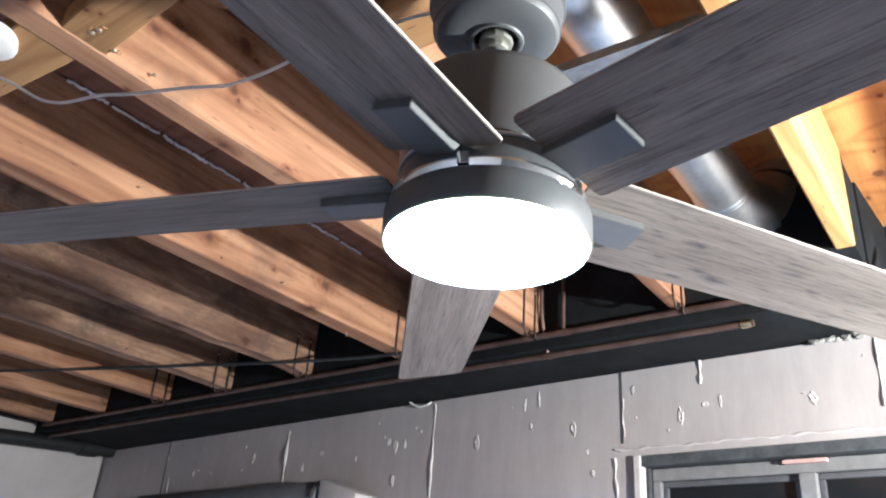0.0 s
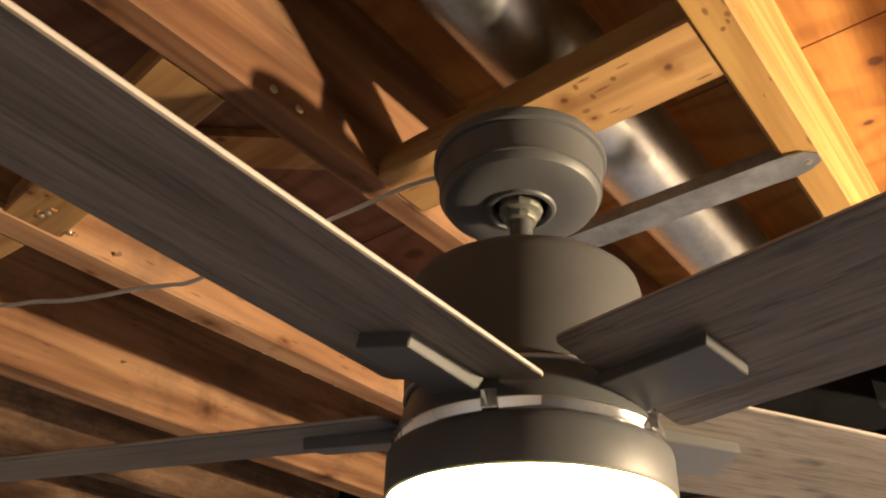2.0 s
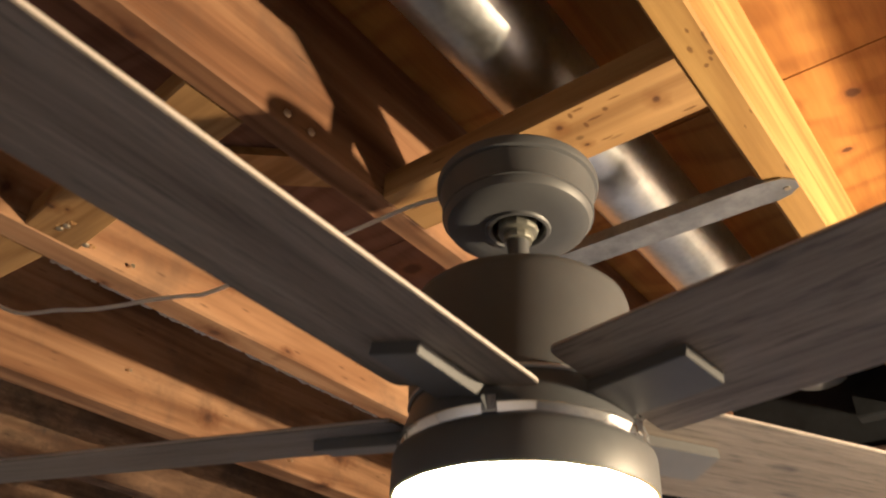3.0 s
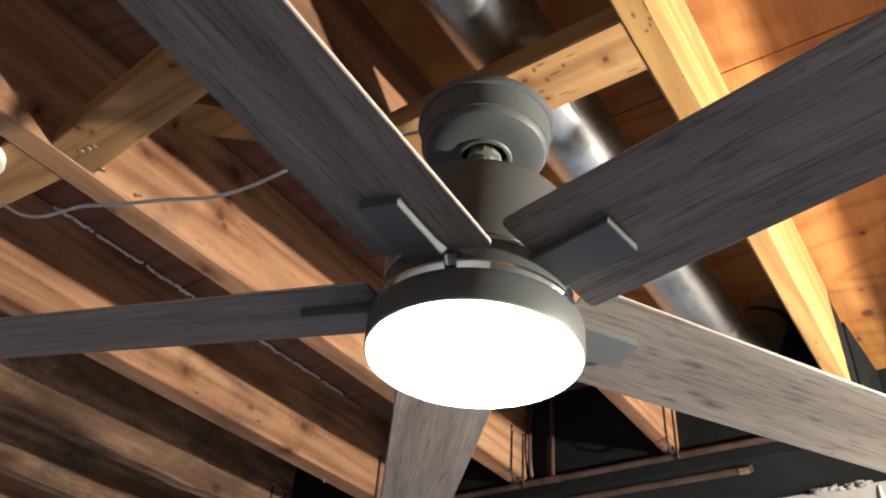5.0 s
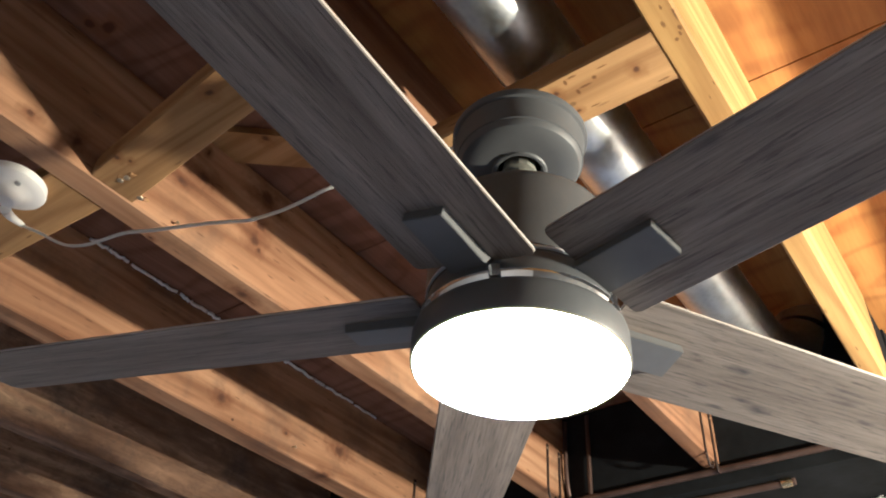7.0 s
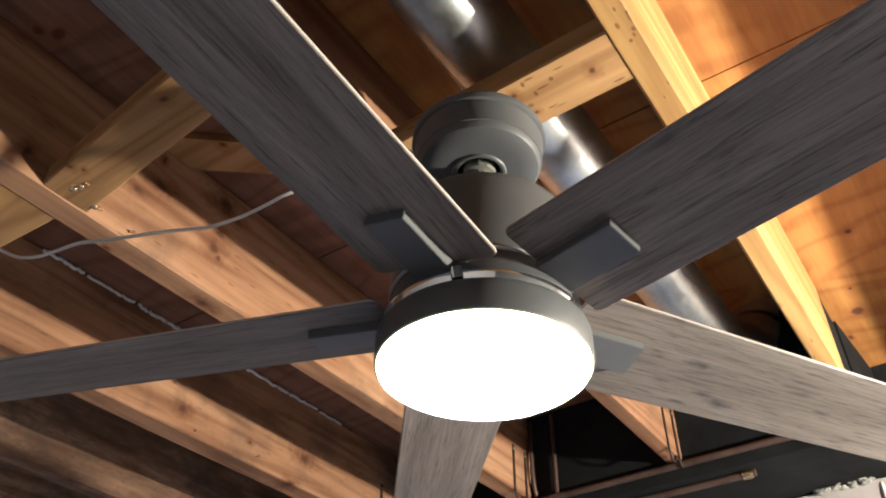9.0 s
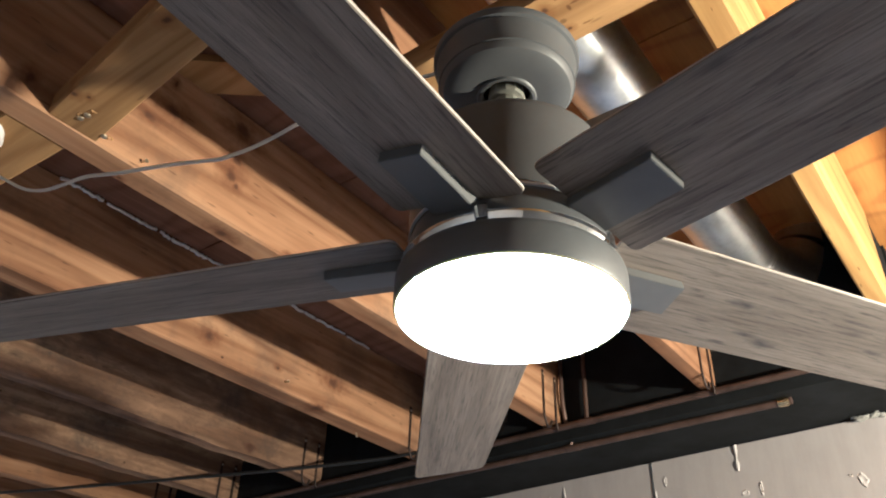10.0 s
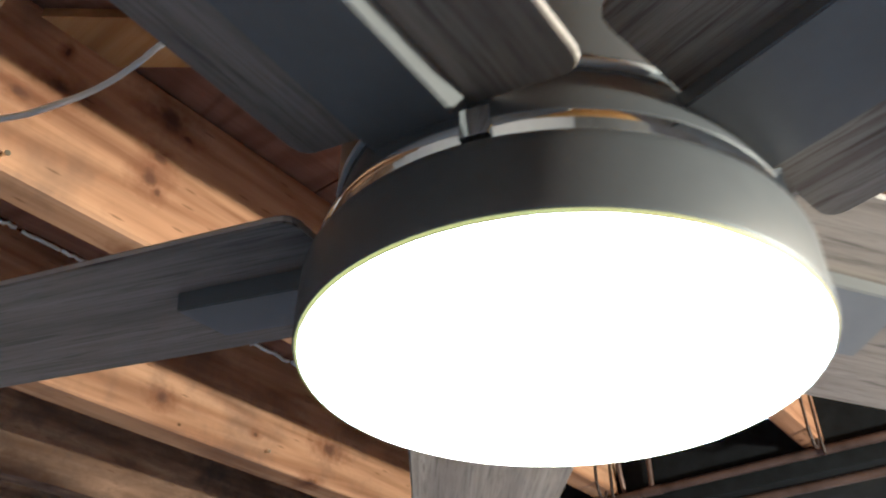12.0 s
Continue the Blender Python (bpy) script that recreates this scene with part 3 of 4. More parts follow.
lathe(bm, [(0.027, 0.292), (0.0275, 0.282), (0.0300, 0.2795), (0.033, 0.2800), (0.0345, 0.2825), (0.050, 0.2825), (0.066, 0.2840), (0.0735, 0.2875), (0.0768, 0.2925), (0.0775, 0.2950),
           (0.0792, 0.2958), (0.0794, 0.2975), (0.0784, 0.2986), (0.0815, 0.3220), (0.0822, 0.3245), (0.0812, 0.3255), (0.0812, 0.3270), (0.0850, 0.3285), (0.0860, 0.3310), (0.0860, 0.3370), (0.0845, 0.3395), (0.078, 0.3415), (0.03, 0.342)], 96, cap_ends=False)
part("canopy", bm, FAN_METAL, fan, "graphite ceiling canopy", 30)
bm = bmesh.new()
lathe(bm, [(0.016, 0.3415), (0.016, 0.3995)], 40)
part("mounting_box", bm, IRON, fan, "dark steel ceiling box", 40)
bm = bmesh.new()
lathe(bm, [(0.0045, 0.341), (0.0075, 0.3425), (0.0075, 0.3485), (0.004, 0.3505), (0, 0.351)], 20, (-0.052, -0.045, 0))
part("canopy_knob", bm, FAN_METAL, fan, "", 40)


def blade_mesh(wood):
    """One blade, lying along +x, pitched about its length; grain along x."""
    bm = bmesh.new()
    n, t = 40, 0.0042
    xs = [ROOT + (TIP - ROOT) * (1 - math.cos(math.pi * k / n)) / 2 for k in range(n + 1)]
    rows = []
    for x in xs:
        s = (x - ROOT) / (TIP - ROOT)
        half = 0.0717 - 0.0106 * s
        for edge, c in ((x - ROOT, 0.008), (TIP - x, 0.012)):
            if edge < c:
                half -= c - math.sqrt(max(0.0, c * c - (c - edge) ** 2))
        z = -0.0103 * s
        rows.append([bm.verts.new((x, y * half, z + h)) for y, h in ((-1, 0.001), (-0.985, 0), (0.985, 0), (1, 0.001), (1, t - 0.001), (0.985, t), (-0.985, t), (-1, t - 0.001))])
    for a, b in zip(rows, rows[1:]):
        for k in range(8):
            j = (k + 1) % 8
            f = bm.faces.new((a[k], a[j], b[j], b[k]))
            if k in (3, 7):
                f.material_index = 1
    for r in (rows[0], rows[-1]):
        f = bm.faces.new(r)
        f.material_index = 1
    return mesh_of("blade", bm, [wood, BLADE_EDGE])


def bracket_mesh():
    bm = bmesh.new()
    prof = [(0.084, 0.0245), (0.100, 0.0232), (0.192, 0.0225)]
    t = 0.0115
    rows = []
    for x, h in prof:
        rows.append([bm.verts.new((x, y * h, z)) for y, z in ((-1, -t), (1, -t), (1, -0.0003), (-1, -0.0003))])
    for a, b in zip(rows, rows[1:]):
        for k in range(4):
            j = (k + 1) % 4
            bm.faces.new((a[k], a[j], b[j], b[k]))
    bm.faces.new(rows[0])
    bm.faces.new(rows[-1])
    bmesh.ops.recalc_face_normals(bm, faces=bm.faces)
    bmesh.ops.bevel(bm, geom=[e for e in bm.edges if e.calc_face_angle(0) > 0.6], offset=0.0007, segments=2, affect="EDGES")
    return mesh_of("blade_bracket", bm, FAN_EDGE)


def tab_mesh():
    bm = bmesh.new()
    box(bm, (0.1035, -0.006, -0.026), (0.1105, 0.006, -0.012), 0.001)
    return mesh_of("chrome_tab", bm, CHROME, 30)


blade_me, knotty_me, bracket_me, tab_me = blade_mesh(BLADE), blade_mesh(BLADE_KNOTTY), bracket_mesh(), tab_mesh()
for k in range(5):
    turn = pose(0, 0, BLADE_Z, 0, 0, TURNS[k]) @ pose(0, 0, 0, -PITCH, 0, 0)
    blade = new("blade", knotty_me if k == 1 else blade_me)
    blade.parent, blade.matrix_basis = fan, turn
    blade["label"] = "grey wood-grain fan blade"
    br = new("blade_bracket", bracket_me)
    br.parent = blade
    br["label"] = "graphite blade bracket"
    tab = new("chrome_tab", tab_me)
    tab.parent, tab.matrix_basis = fan, pose(0, 0, 0.0655, 0, 0, TURNS[k] + 14.5)

# ---- duct, strap, wires ----
bm = bmesh.new()
steps = 40
tube(bm, [(0.022, y, 2.366) for y in np.linspace(-2.2, 0.86, 60)] + smooth_line([(0.022, 0.88, 2.366), (0.035, 0.96, 2.370), (0.06, 1.03, 2.39), (0.09, 1.06, 2.44), (0.10, 1.07, 2.50)], 5), 0.0625, steps)
duct = thing("round_duct", bm, DUCT, "shiny galvanised round air duct between joists", "duct", smooth=50)
for y in (-0.62, 0.865):
    bm = bmesh.new()
    lathe(bm, [(0.0625, -0.012), (0.0645, -0.009), (0.0645, -0.002), (0.0632, 0), (0.0645, 0.002), (0.0645, 0.009), (0.0625, 0.012)], 48, cap_ends=False)
    bmesh.ops.transform(bm, matrix=pose(0.022, y, 2.366, 90, 0, 0), verts=bm.verts)
    part("seam_ring", bm, DUCT, duct, "", 40)

bm = bmesh.new()
prof = [(-0.0225, 0.0), (0.0205, 0.0), (0.0205, 0.0025), (-0.0200, 0.0025), (-0.0200, 0.016), (-0.0225, 0.016)]
rows = []
for x, w, lift in ((-0.215, 1, 0), (0.0, 1, 0), (0.19, 1, 0), (0.205, 1, -0.001), (0.222, 0.8, -0.001), (0.234, 0.35, -0.001)):
    rows.append([bm.verts.new((x, 0.243 + p * w, LOW - 0.0035 + lift + (h if x < 0.195 else min(h, 0.0025)))) for p, h in prof])
for a, b in zip(rows, rows[1:]):
    for k in range(6):
        j = (k + 1) % 6
        bm.faces.new((a[k], a[j], b[j], b[k]))
bm.faces.new(rows[0])
bm.faces.new(rows[-1])
strap = thing("metal_strap", bm, STEEL, "worn grey steel strap nailed under two joists", "metal strap")
bm = bmesh.new()
lathe(bm, [(0.0035, -0.0055), (0.0035, -0.004), (0.0015, -0.0035)], 12, (0.222, 0.245, LOW))
part("nail_head", bm, SCREW, strap)

bm = bmesh.new()
line = smooth_line([(-0.803, -0.240, 2.236), (-0.751, -0.228, 2.206), (-0.678, -0.215, 2.160), (-0.602, -0.216, 2.124), (-0.531, -0.222, 2.099), (-0.467, -0.225, 2.081), (-0.417, -0.214, 2.071),
                    (-0.380, -0.198, 2.072), (-0.354, -0.177, 2.081), (-0.323, -0.157, 2.085), (-0.304, -0.150, 2.084), (-0.279, -0.133, 2.098), (-0.258, -0.125, 2.106), (-0.234, -0.121, 2.111),
                    (-0.205, -0.116, 2.117), (-0.150, -0.080, 2.149), (-0.100, -0.050, 2.177), (-0.060, -0.030, 2.187)], 6)
tube(bm, line, 0.0023, 8)
thing("cord", bm, CORD, "thin white electric cord below the joists", "cord", smooth=60)

outlet = holder("ceiling_lampholder", (-0.735, -0.300, 2.25), "round white porcelain lampholder on a wood block", "lampholder")
bm = bmesh.new()
lathe(bm, [(0, -0.040), (0.014, -0.040), (0.018, -0.037), (0.021, -0.028), (0.026, -0.022), (0.036, -0.0185), (0.046, -0.016), (0.0505, -0.013), (0.0515, -0.010), (0.0495, -0.0085), (0.0495, 0.0)], 56)
part("cover", bm, WHITE_PLASTIC, outlet, "glazed white cover", 35)
bm = bmesh.new()
lathe(bm, [(0.005, -0.0002), (0.0046, -0.0022), (0.002, -0.0025)], 16, (0.031, -0.004, -0.0195))
part("cover_screw", bm, STEEL, outlet, "", 40)
bm = bmesh.new()
tube(bm, smooth_line([(-0.030, 0.015, -0.030), (-0.050, 0.030, -0.022), (-0.062, 0.046, -0.016), (-0.068, 0.060, -0.013)], 4), lambda s: 0.0085 - 0.004 * s, 14)
part("plug", bm, WHITE_PLASTIC, outlet, "white cord clamp", 50)


def screw(x, y, z, facing):
    """A round screw head; facing: 'down' or 'east'."""
    bm = bmesh.new()
    lathe(bm, [(0.0052, 0.0), (0.0050, -0.0015), (0.003, -0.0028), (0, -0.003)], 16)
    ob = thing("screw", bm, SCREW, "brass-coloured screw head driven into wood", "screw", "screws", smooth=50)
    ob.matrix_world = pose(x, y, z, 0, 0 if facing == "down" else -90, 0)
    return ob


def torn(x, y, turn):
    """Splintered wood round a screw hole."""
    bm = bmesh.new()
    rng = random.Random(int(1000 * abs(x)))
    for k in range(7):
        a = 2 * math.pi * k / 7 + rng.uniform(-0.3, 0.3)
        r = rng.uniform(0.004, 0.009)
        d, side = Vector((math.cos(a), math.sin(a), 0)), Vector((-math.sin(a), math.cos(a), 0)) * 0.0022
        pts = [d * 0.003 + side, d * 0.003 - side, d * r, d * (r * 0.6) + Vector((0, 0, -rng.uniform(0.001, 0.004)))]
        v = [bm.verts.new(p) for p in pts]
        for f in ((0, 1, 3), (1, 2, 3), (2, 0, 3), (0, 2, 1)):
            bm.faces.new([v[m] for m in f])
    ob = thing("wood_splinter", bm, BLOCK, "pale torn splinters round a screw hole", "splinter", "splinters round screws")
    ob.matrix_world = pose(x, y, LOW + 0.0012, 0, 0, turn)


for x, y in ((-0.586, -0.210), (-0.594, -0.167), (-0.572, -0.208)):
    screw(x, y, LOW + 0.0015, "down")
torn(-0.560, -0.209, 20)
torn(-0.578, -0.214, 80)
torn(-0.590, -0.160, 140)
for y, z in ((-0.174, 2.266), (-0.137, 2.265)):
    screw(-0.1845, y, z, "east")

# broken bead of old caulk along a joist
rng = random.Random(4)
caulk = holder("caulk_bead", (-1.08, 0.0, 2.4845), "broken white caulk bead along a joist top", "caulk")
y = -0.02
while y < 0.95:
    length = rng.uniform(0.025, 0.11)
    if rng.random() < 0.9:
        bm = bmesh.new()
        pts = [(0.0015 + rng.uniform(0, 0.004), y + length * k / 7, rng.uniform(-0.003, 0.002)) for k in range(8)]
        tube(bm, pts, rng.uniform(0.0022, 0.0042), 6)
        part("bead", bm, CAULK, caulk, "", 60)
    y += length + rng.uniform(0.0, 0.012)

# ---- pipes by the far wall ----


def pipe(points, radius, material, label, category="pipe", n=8):
    bm = bmesh.new()
    tube(bm, smooth_line(points, n) if len(points) > 2 else points, radius, 14)
    return thing("water_pipe", bm, material, label, category, "pipes by the far wall", smooth=60)


def off(x, d):
    return far_y(x) + d


upper = pipe([(-3.40, off(-3.40, -0.012), 2.236), (0.45, off(0.45, -0.012), 2.236)], 0.0085, COPPER, "long dull copper water pipe under the joists")
lower = pipe([(-3.40, off(-3.40, 0.030), 2.192), (-0.03, off(-0.03, 0.030), 2.192)], 0.0085, COPPER, "long dull copper water pipe with a brass end")
bm = bmesh.new()
tube(bm, [(-0.060, off(-0.060, 0.03), 2.192), (-0.040, off(-0.040, 0.03), 2.192), (-0.032, off(-0.032, 0.03), 2.192)], lambda s: 0.0108 if s < 0.7 else 0.007, 12)
part("brass_fitting", bm, BRASS, lower, "bright brass fitting", 40)
for x in (-0.53, -0.60):
    pipe([(x, off(x, -0.012 if x > -0.55 else 0.03), 2.236 if x > -0.55 else 2.192), (x, off(x, -0.012), 2.30), (x, off(x, -0.012), 2.47)], 0.0055, COPPER, "short copper riser between joists")
    bm = bmesh.new()
    tube(bm, [(x - 0.02, off(x, -0.012 if x > -0.55 else 0.03), 2.236 if x > -0.55 else 2.192), (x + 0.02, off(x, -0.012 if x > -0.55 else 0.03), 2.236 if x > -0.55 else 2.192)], 0.0098, 14)
    thing("pipe_tee", bm, COPPER, "copper tee joint on a water pipe", "pipe fitting", "pipe tees", smooth=50)


def hanger(x, y, drop, bend):
    """A thin strap nailed to a joist's side, bent into a hook that carries the pipes. Its near-black strip also stands
    for shadow lines on the joist.
    """
    top = 2.375
    ob = holder("pipe_hanger", (x, y, top), "dark pipe strap that also stands for shadow lines on a joist", "pipe hanger", "pipe hangers")
    bm = bmesh.new()
    box(bm, (0.0002, -0.0048, LOW - top), (0.0024, 0.0048, 0), 0.0004)
    part("strap", bm, STRAP_AND_SHADOW, ob)
    bm = bmesh.new()
    low = LOW - top - drop
    tube(bm, smooth_line([(0.001, 0, LOW - top + 0.004), (0.001, bend * 0.2, low + 0.012), (0.001, bend * 0.5, low), (0.001, bend, low + 0.002), (0.001, bend * 1.25, low + 0.018)], 4), 0.0032, 8)
    part("hook", bm, STRAP_AND_SHADOW, ob, "", 60)
    bm = bmesh.new()
    lathe(bm, [(0.004, 0), (0.0036, 0.0012), (0, 0.0016)], 10)
    bmesh.ops.transform(bm, matrix=pose(0.0018, 0, -0.012, 0, 90, 0), verts=bm.verts)
    part("nail_head", bm, SCREW, ob)


for x0, x1 in JOISTS[2:8]:
    hanger(x1, off(x1, -0.028), 0.022, 0.014)
    hanger(x1, off(x1, -0.090), 0.026, 0.030)

bm = bmesh.new()
tube(bm, smooth_line([(-3.30, 0.50, 2.244), (-2.45, 0.79, 2.238), (-1.90, 0.975, 2.240), (-1.45, 1.10, 2.236), (-1.22, 1.17, 2.242), (-1.05, 1.20, 2.246)], 8), 0.005, 10)
thing("black_cable", bm, BLACK_CORD, "black cable slung under the joists", "cable", smooth=60)

iron = pipe([(-3.44, -0.6, 2.01), (-3.44, 1.76, 2.198)], 0.034, IRON, "thick black iron pipe along the side wall", n=2)
bm = bmesh.new()
tube(bm, [(-3.44, 1.62, 2.19), (-3.44, 1.62, 2.30)], 0.024, 16)
part("riser", bm, IRON, iron, "", 50)
bm = bmesh.new()
tube(bm, [(-3.44, 1.575, 2.183), (-3.44, 1.665, 2.190)], 0.042, 20)
part("collar", bm, IRON, iron, "", 50)

bm = bmesh.new()
tube(bm, smooth_line([wall_point(-1.40, -0.20, 2.240), wall_point(-1.372, -0.10, 2.235), wall_point(-1.345, -0.03, 2.222), wall_point(-1.325, -0.018, 2.203), wall_point(-1.290, -0.012, 2.186), wall_point(-1.250, -0.010, 2.188), wall_point(-1.235, -0.004, 2.199)], 6), 0.0035, 8)
thing("loose_cable", bm, CORD, "loop of pale cable above the far wall", "cable", smooth=60)

# nails left in the timber


def nail(x, y, z, aim):
    """A nail head with a short bent shank; aim: the way it sticks out."""
    bm = bmesh.new()
    d = Vector(aim).normalized()
    tube(bm, [Vector((0, 0, 0)), d * 0.006, d * 0.011 + Vector((0, 0.002, 0))], 0.0013, 8)
    tube(bm, [d * 0.0105 + Vector((0, 0.002, 0)), d * 0.012 + Vector((0, 0.002, 0))], 0.0034, 12)
    ob = thing("nail", bm, SCREW, "steel nail head sticking out of a joist", "nail", "nails")
    ob.location = (x, y, z)
    return ob


for x, y, z, aim in ((-0.1855, -0.420, 2.275, (1, 0, -0.3)), (-0.615, -0.09, 2.262, (1, 0, 0)), (-0.615, 0.40, 2.30, (1, 0, 0)),
                     (-1.082, 0.20, 2.33, (1, 0, 0)), (-1.082, 0.66, 2.275, (1, 0, 0)), (-1.125, 0.98, 2.25, (0, 0, -1))):
    nail(x, y, z, aim)

# ---- far wall: joints, chips, window ----


def on_wall(name, bm, material, label, category, group="", smooth=None):
    ob = thing(name, bm, material, label, category, group, smooth=smooth)
    ob.matrix_world = WALL_AT
    return ob


def bead(x, z0, z1, r, seed):
    rng = random.Random(seed)
    bm = bmesh.new()
    n = max(4, int((z1 - z0) / 0.02))
    pts = [(x + rng.uniform(-0.002, 0.002), -0.001, z0 + (z1 - z0) * k / n) for k in range(n + 1)]
    tube(bm, pts, lambda s: r * (0.6 + 0.4 * math.sin(3 + 9 * s + seed)), 8)
    return on_wall("paint_drip", bm, TRIM_WHITE, "raised white paint run on the wall", "paint drip", "paint runs", 60)


for i, (x, z0, z1, r) in enumerate(((-2.009, 1.955, 2.168, 0.009), (-1.217, 1.80, 2.190, 0.0055), (-0.488, 2.005, 2.12, 0.003), (-0.249, 2.133, 2.200, 0.006),
                                    (0.197, 2.02, 2.190, 0.006), (-2.852, 1.90, 2.03, 0.004), (-0.781, 2.13, 2.18, 0.0035))):
    bead(x, z0, z1, r, i)

# vertical panel joints in the wall
for x in (-2.90, -0.492):
    bm = bmesh.new()
    box(bm, (x - 0.002, -0.0025, 1.0 if x < -1 else 1.99), (x + 0.002, 0.001, WALL_TOP))
    on_wall("wall_joint", bm, STONE, "thin dark vertical joint in the wall", "wall joint", "wall joints")

rng = random.Random(11)


def chip(x, z, w, h, seed):
    """A lifted flake of paint with a torn rim."""
    rng = random.Random(seed)
    bm = bmesh.new()
    n = 14
    rim = []
    for k in range(n):
        a = 2 * math.pi * k / n
        s = rng.uniform(0.55, 1.1)
        rim.append((x + w * s * math.cos(a), z + h * s * math.sin(a)))
    outer = [bm.verts.new((px, 0.0005, pz)) for px, pz in rim]
    ridge = [bm.verts.new((x + (px - x) * 0.72, -rng.uniform(0.001, 0.0034), z + (pz - z) * 0.72)) for px, pz in rim]
    inner = [bm.verts.new((x + (px - x) * 0.45, -0.0008, z + (pz - z) * 0.45)) for px, pz in rim]
    mid = bm.verts.new((x, -0.0004, z))
    for k in range(n):
        j = (k + 1) % n
        bm.faces.new((outer[k], outer[j], ridge[j], ridge[k]))
        bm.faces.new((ridge[k], ridge[j], inner[j], inner[k]))
        bm.faces.new((inner[k], inner[j], mid))
    return on_wall("paint_chip", bm, TRIM_WHITE, "flaked chip in the wall paint", "paint chip", "paint chips", 50)


chips = [(-0.313, 2.050, 0.010, 0.030), (-1.024, 2.040, 0.014, 0.028), (0.038, 2.058, 0.014, 0.024), (-0.656, 2.050, 0.013, 0.028), (-0.835, 2.145, 0.006, 0.026),
         (-0.455, 2.143, 0.006, 0.020), (-0.199, 2.079, 0.005, 0.020), (-1.397, 2.056, 0.016, 0.030), (-1.43, 2.075, 0.010, 0.016), (-1.35, 2.06, 0.008, 0.022), (-1.395, 1.937, 0.009, 0.024),
         (-2.222, 2.076, 0.010, 0.020), (-1.897, 2.008, 0.010, 0.018), (-1.791, 2.06, 0.014, 0.012), (-1.596, 2.026, 0.006, 0.012), (-2.655, 2.036, 0.010, 0.018), (-2.897, 2.12, 0.008, 0.018),
         (-0.811, 2.07, 0.006, 0.012), (-0.609, 1.975, 0.006, 0.008), (-0.591, 1.912, 0.006, 0.010), (-0.24, 2.075, 0.012, 0.010)]
for i, c in enumerate(chips):
    chip(*c, 40 + i)
for i in range(22):
    chip(rng.uniform(-2.9, 0.3), rng.uniform(1.98, 2.18), rng.uniform(0.002, 0.004), rng.uniform(0.003, 0.008), 80 + i)

bm = bmesh.new()
for k in range(26):
    x = rng.uniform(0.055, 0.18)
    s = rng.uniform(0.004, 0.012)
    got = bmesh.ops.create_icosphere(bm, subdivisions=1, radius=s)["verts"]
    bmesh.ops.transform(bm, matrix=Matrix.Translation((x, -0.012 + rng.uniform(-0.006, 0.008), WALL_TOP + 0.002 + rng.uniform(-0.010, 0.003))) @ Matrix.Diagonal((1.5, 0.8, rng.uniform(0.4, 0.9), 1)), verts=got)
ob = on_wall("mortar_rubble", bm, RUBBLE, "crumbled mortar along the wall top", "rubble")
tagged(ob, kind="stuff")

# window
window = holder("window_1", (0, 0, 0), "grey-framed basement window with dark panes", "window", kind="structure")
window.matrix_world = WALL_AT
bm = bmesh.new()
box(bm, (WIN_L + 0.012, -0.004, WIN_HI - 0.030), (WIN_R, 0.12, WIN_HI - 0.001), 0.002)
part("lintel", bm, STONE, window, "dark rough lintel strip")
bm = bmesh.new()
box(bm, (WIN_L + 0.001, -0.012, WIN_LO), (WIN_L + 0.022, 0.12, WIN_HI - 0.001), 0.003)
part("side_trim", bm, TRIM_WHITE, window, "chipped white side trim")
bm = bmesh.new()
box(bm, (WIN_L + 0.024, 0.02, WIN_LO), (WIN_L + 0.034, 0.12, WIN_HI - 0.032), 0.002)
part("jamb", bm, STONE, window, "dark jamb")
fx0, fx1, fz1 = WIN_L + 0.036, WIN_R - 0.01, WIN_HI - 0.033
for name, lo, hi in (("window_frame", (fx0, 0.03, fz1 - 0.034), (fx1, 0.075, fz1)), ("window_frame", (fx0, 0.03, WIN_LO), (fx0 + 0.026, 0.075, fz1 - 0.0345)),
                     ("window_frame", (fx1 - 0.026, 0.03, WIN_LO), (fx1, 0.075, fz1 - 0.0345)), ("mullion", (-0.030, 0.026, WIN_LO), (0.012, 0.078, fz1 - 0.0345)),
                     ("window_frame", (fx0 + 0.027, 0.03, WIN_LO), (-0.031, 0.075, WIN_LO + 0.04)), ("window_frame", (0.013, 0.03, WIN_LO), (fx1 - 0.027, 0.075, WIN_LO + 0.04))):
    bm = bmesh.new()
    box(bm, lo, hi, 0.004)
    part(name, bm, FRAME, window)
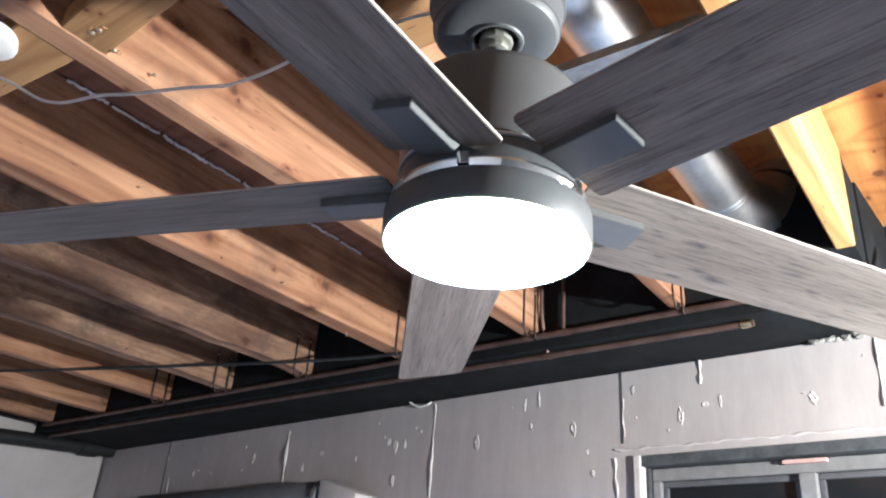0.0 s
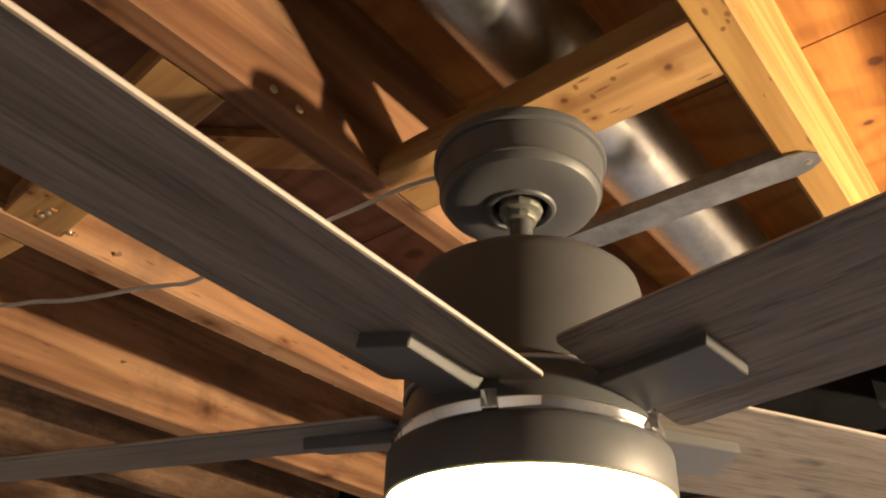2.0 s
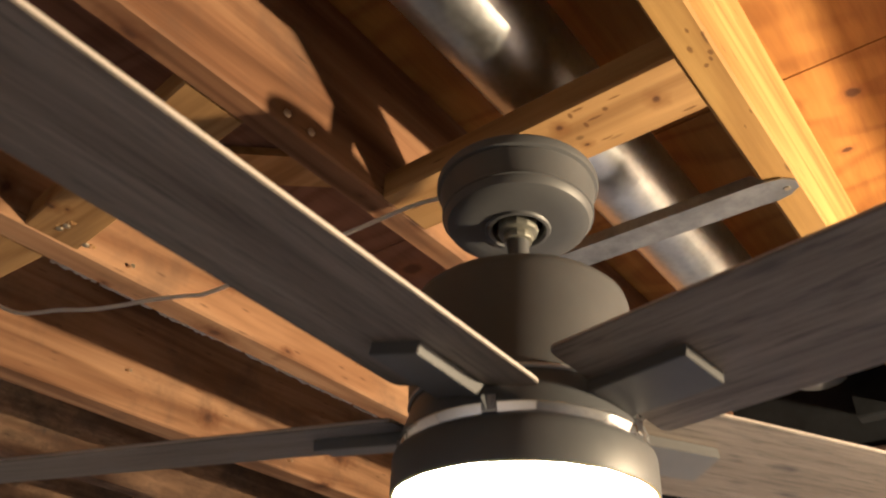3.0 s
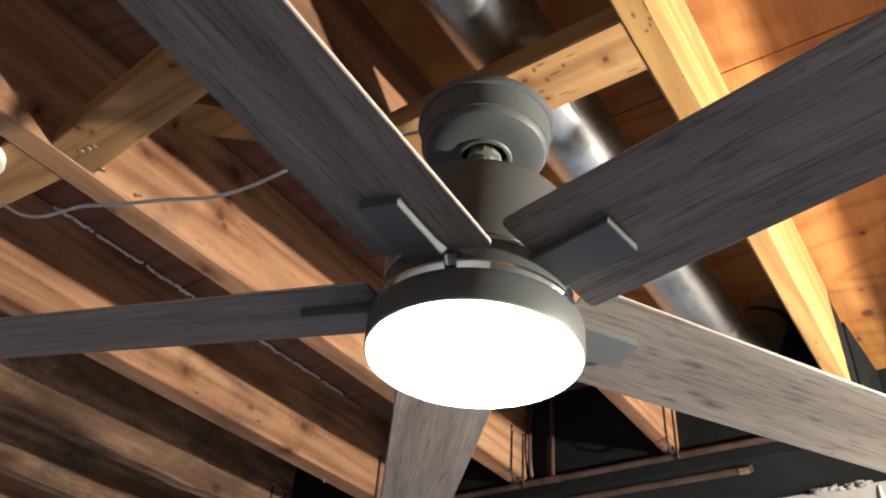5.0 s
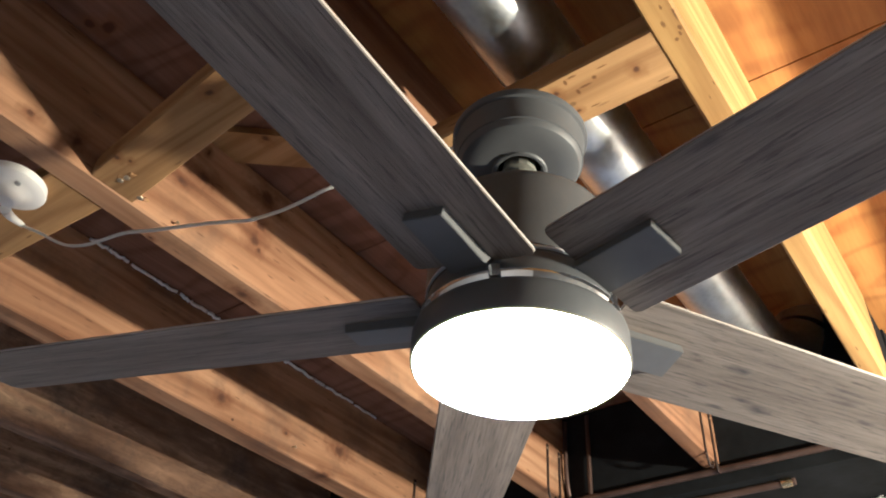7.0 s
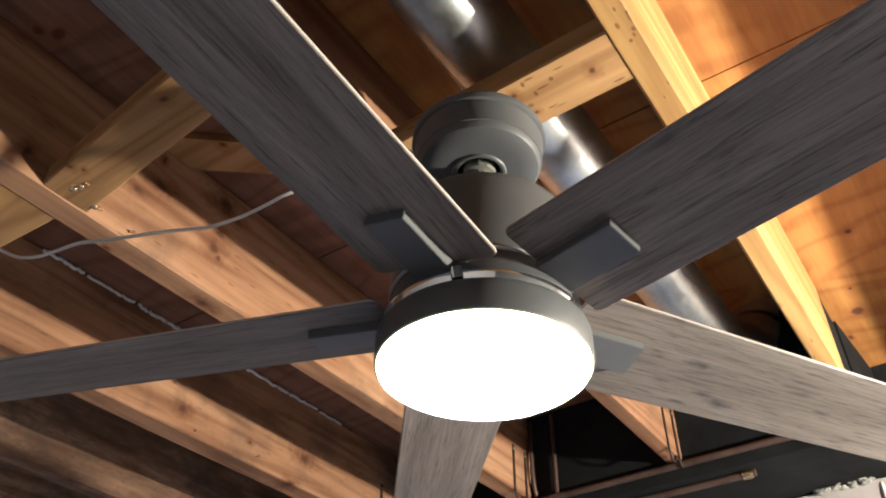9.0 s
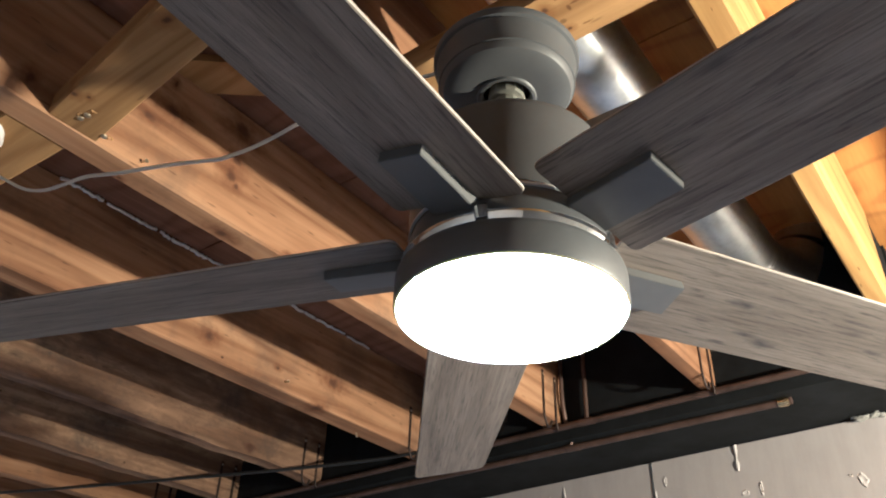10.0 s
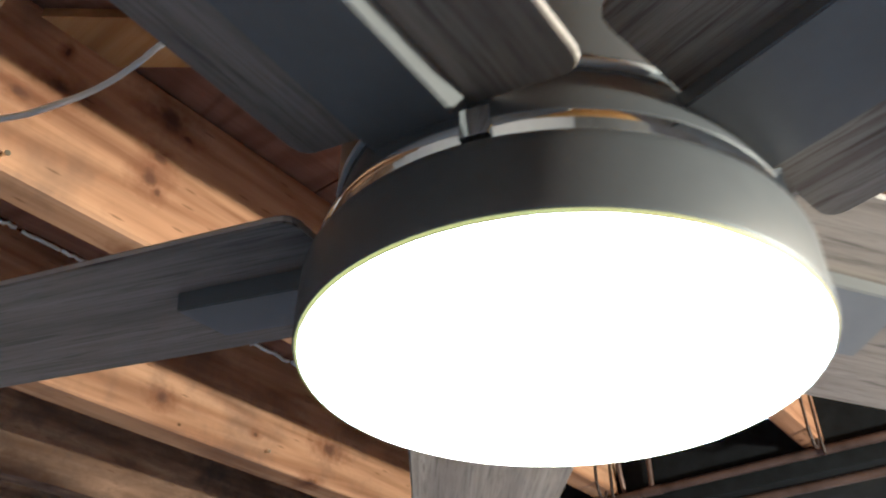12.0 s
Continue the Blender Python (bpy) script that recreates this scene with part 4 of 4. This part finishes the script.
for x0, x1 in ((fx0 + 0.027, -0.031), (0.013, fx1 - 0.027)):
    for lo, hi in (((x0, 0.042, fz1 - 0.050), (x1, 0.070, fz1 - 0.035)), ((x0, 0.042, WIN_LO + 0.041), (x0 + 0.014, 0.070, fz1 - 0.0505)), ((x1 - 0.014, 0.042, WIN_LO + 0.041), (x1, 0.070, fz1 - 0.0505))):
        bm = bmesh.new()
        box(bm, lo, hi, 0.003)
        part("sash_bar", bm, SASH, window, "darker inner sash bar")
    bm = bmesh.new()
    box(bm, (x0, 0.05, WIN_LO + 0.041), (x1, 0.056, fz1 - 0.035))
    part("pane", bm, GLASS, window, "dark glass pane")
bm = bmesh.new()
box(bm, (-0.062, 0.012, WIN_HI - 0.046), (0.045, 0.0285, WIN_HI - 0.036), 0.002)
part("latch_plate", bm, PINK_TAPE, window, "faded pink scuffed latch plate")
# lumpy plaster edge round the window
bm = bmesh.new()
rng = random.Random(21)
tube(bm, [(WIN_L - 0.058 + rng.uniform(-0.004, 0.004), -0.001, 1.50 + 0.018 * k) for k in range(26)], lambda s: 0.0032 + 0.0018 * math.sin(40 * s), 8)
tube(bm, [(WIN_L - 0.06 + 0.02 * k, -0.001, WIN_HI + 0.020 + rng.uniform(-0.003, 0.003)) for k in range(52)], lambda s: 0.003 + 0.0015 * math.sin(90 * s), 8)
on_wall("plaster_edge", bm, TRIM_WHITE, "lumpy white plaster edge round the window", "plaster edge", smooth=60)

# things that stand against the far wall
bm = bmesh.new()
lathe(bm, [(0, 0), (0.058, 0.0), (0.060, 0.004), (0.060, 1.24), (0.058, 1.244), (0, 1.244)], 40)
bmesh.ops.transform(bm, matrix=pose(-2.92, -0.066, 1.879, 0, 90, 0), verts=bm.verts)
blind = on_wall("rolled_blind", bm, BOX_GREY, "dark rolled blind fixed to the wall", "blind", smooth=40)
bm = bmesh.new()
lathe(bm, [(0, 0), (0.062, 0.0), (0.065, 0.004), (0.065, 0.016), (0.060, 0.022), (0, 0.024)], 40)
bmesh.ops.transform(bm, matrix=pose(-1.675, -0.068, 1.879, 0, 90, 0), verts=bm.verts)
part("end_cap", bm, STEEL, blind, "grey metal end cap", 40)
bm = bmesh.new()
box(bm, (-1.635, -0.13, 1.55), (-1.44, -0.003, 1.935), 0.012)
for v in bm.verts:
    if v.co.z > 1.8:
        v.co.z -= 0.30 * (v.co.x + 1.635)
on_wall("paper_bag", bm, TRIM_WHITE, "pale folded paper bag hung on the wall", "bag", smooth=40)
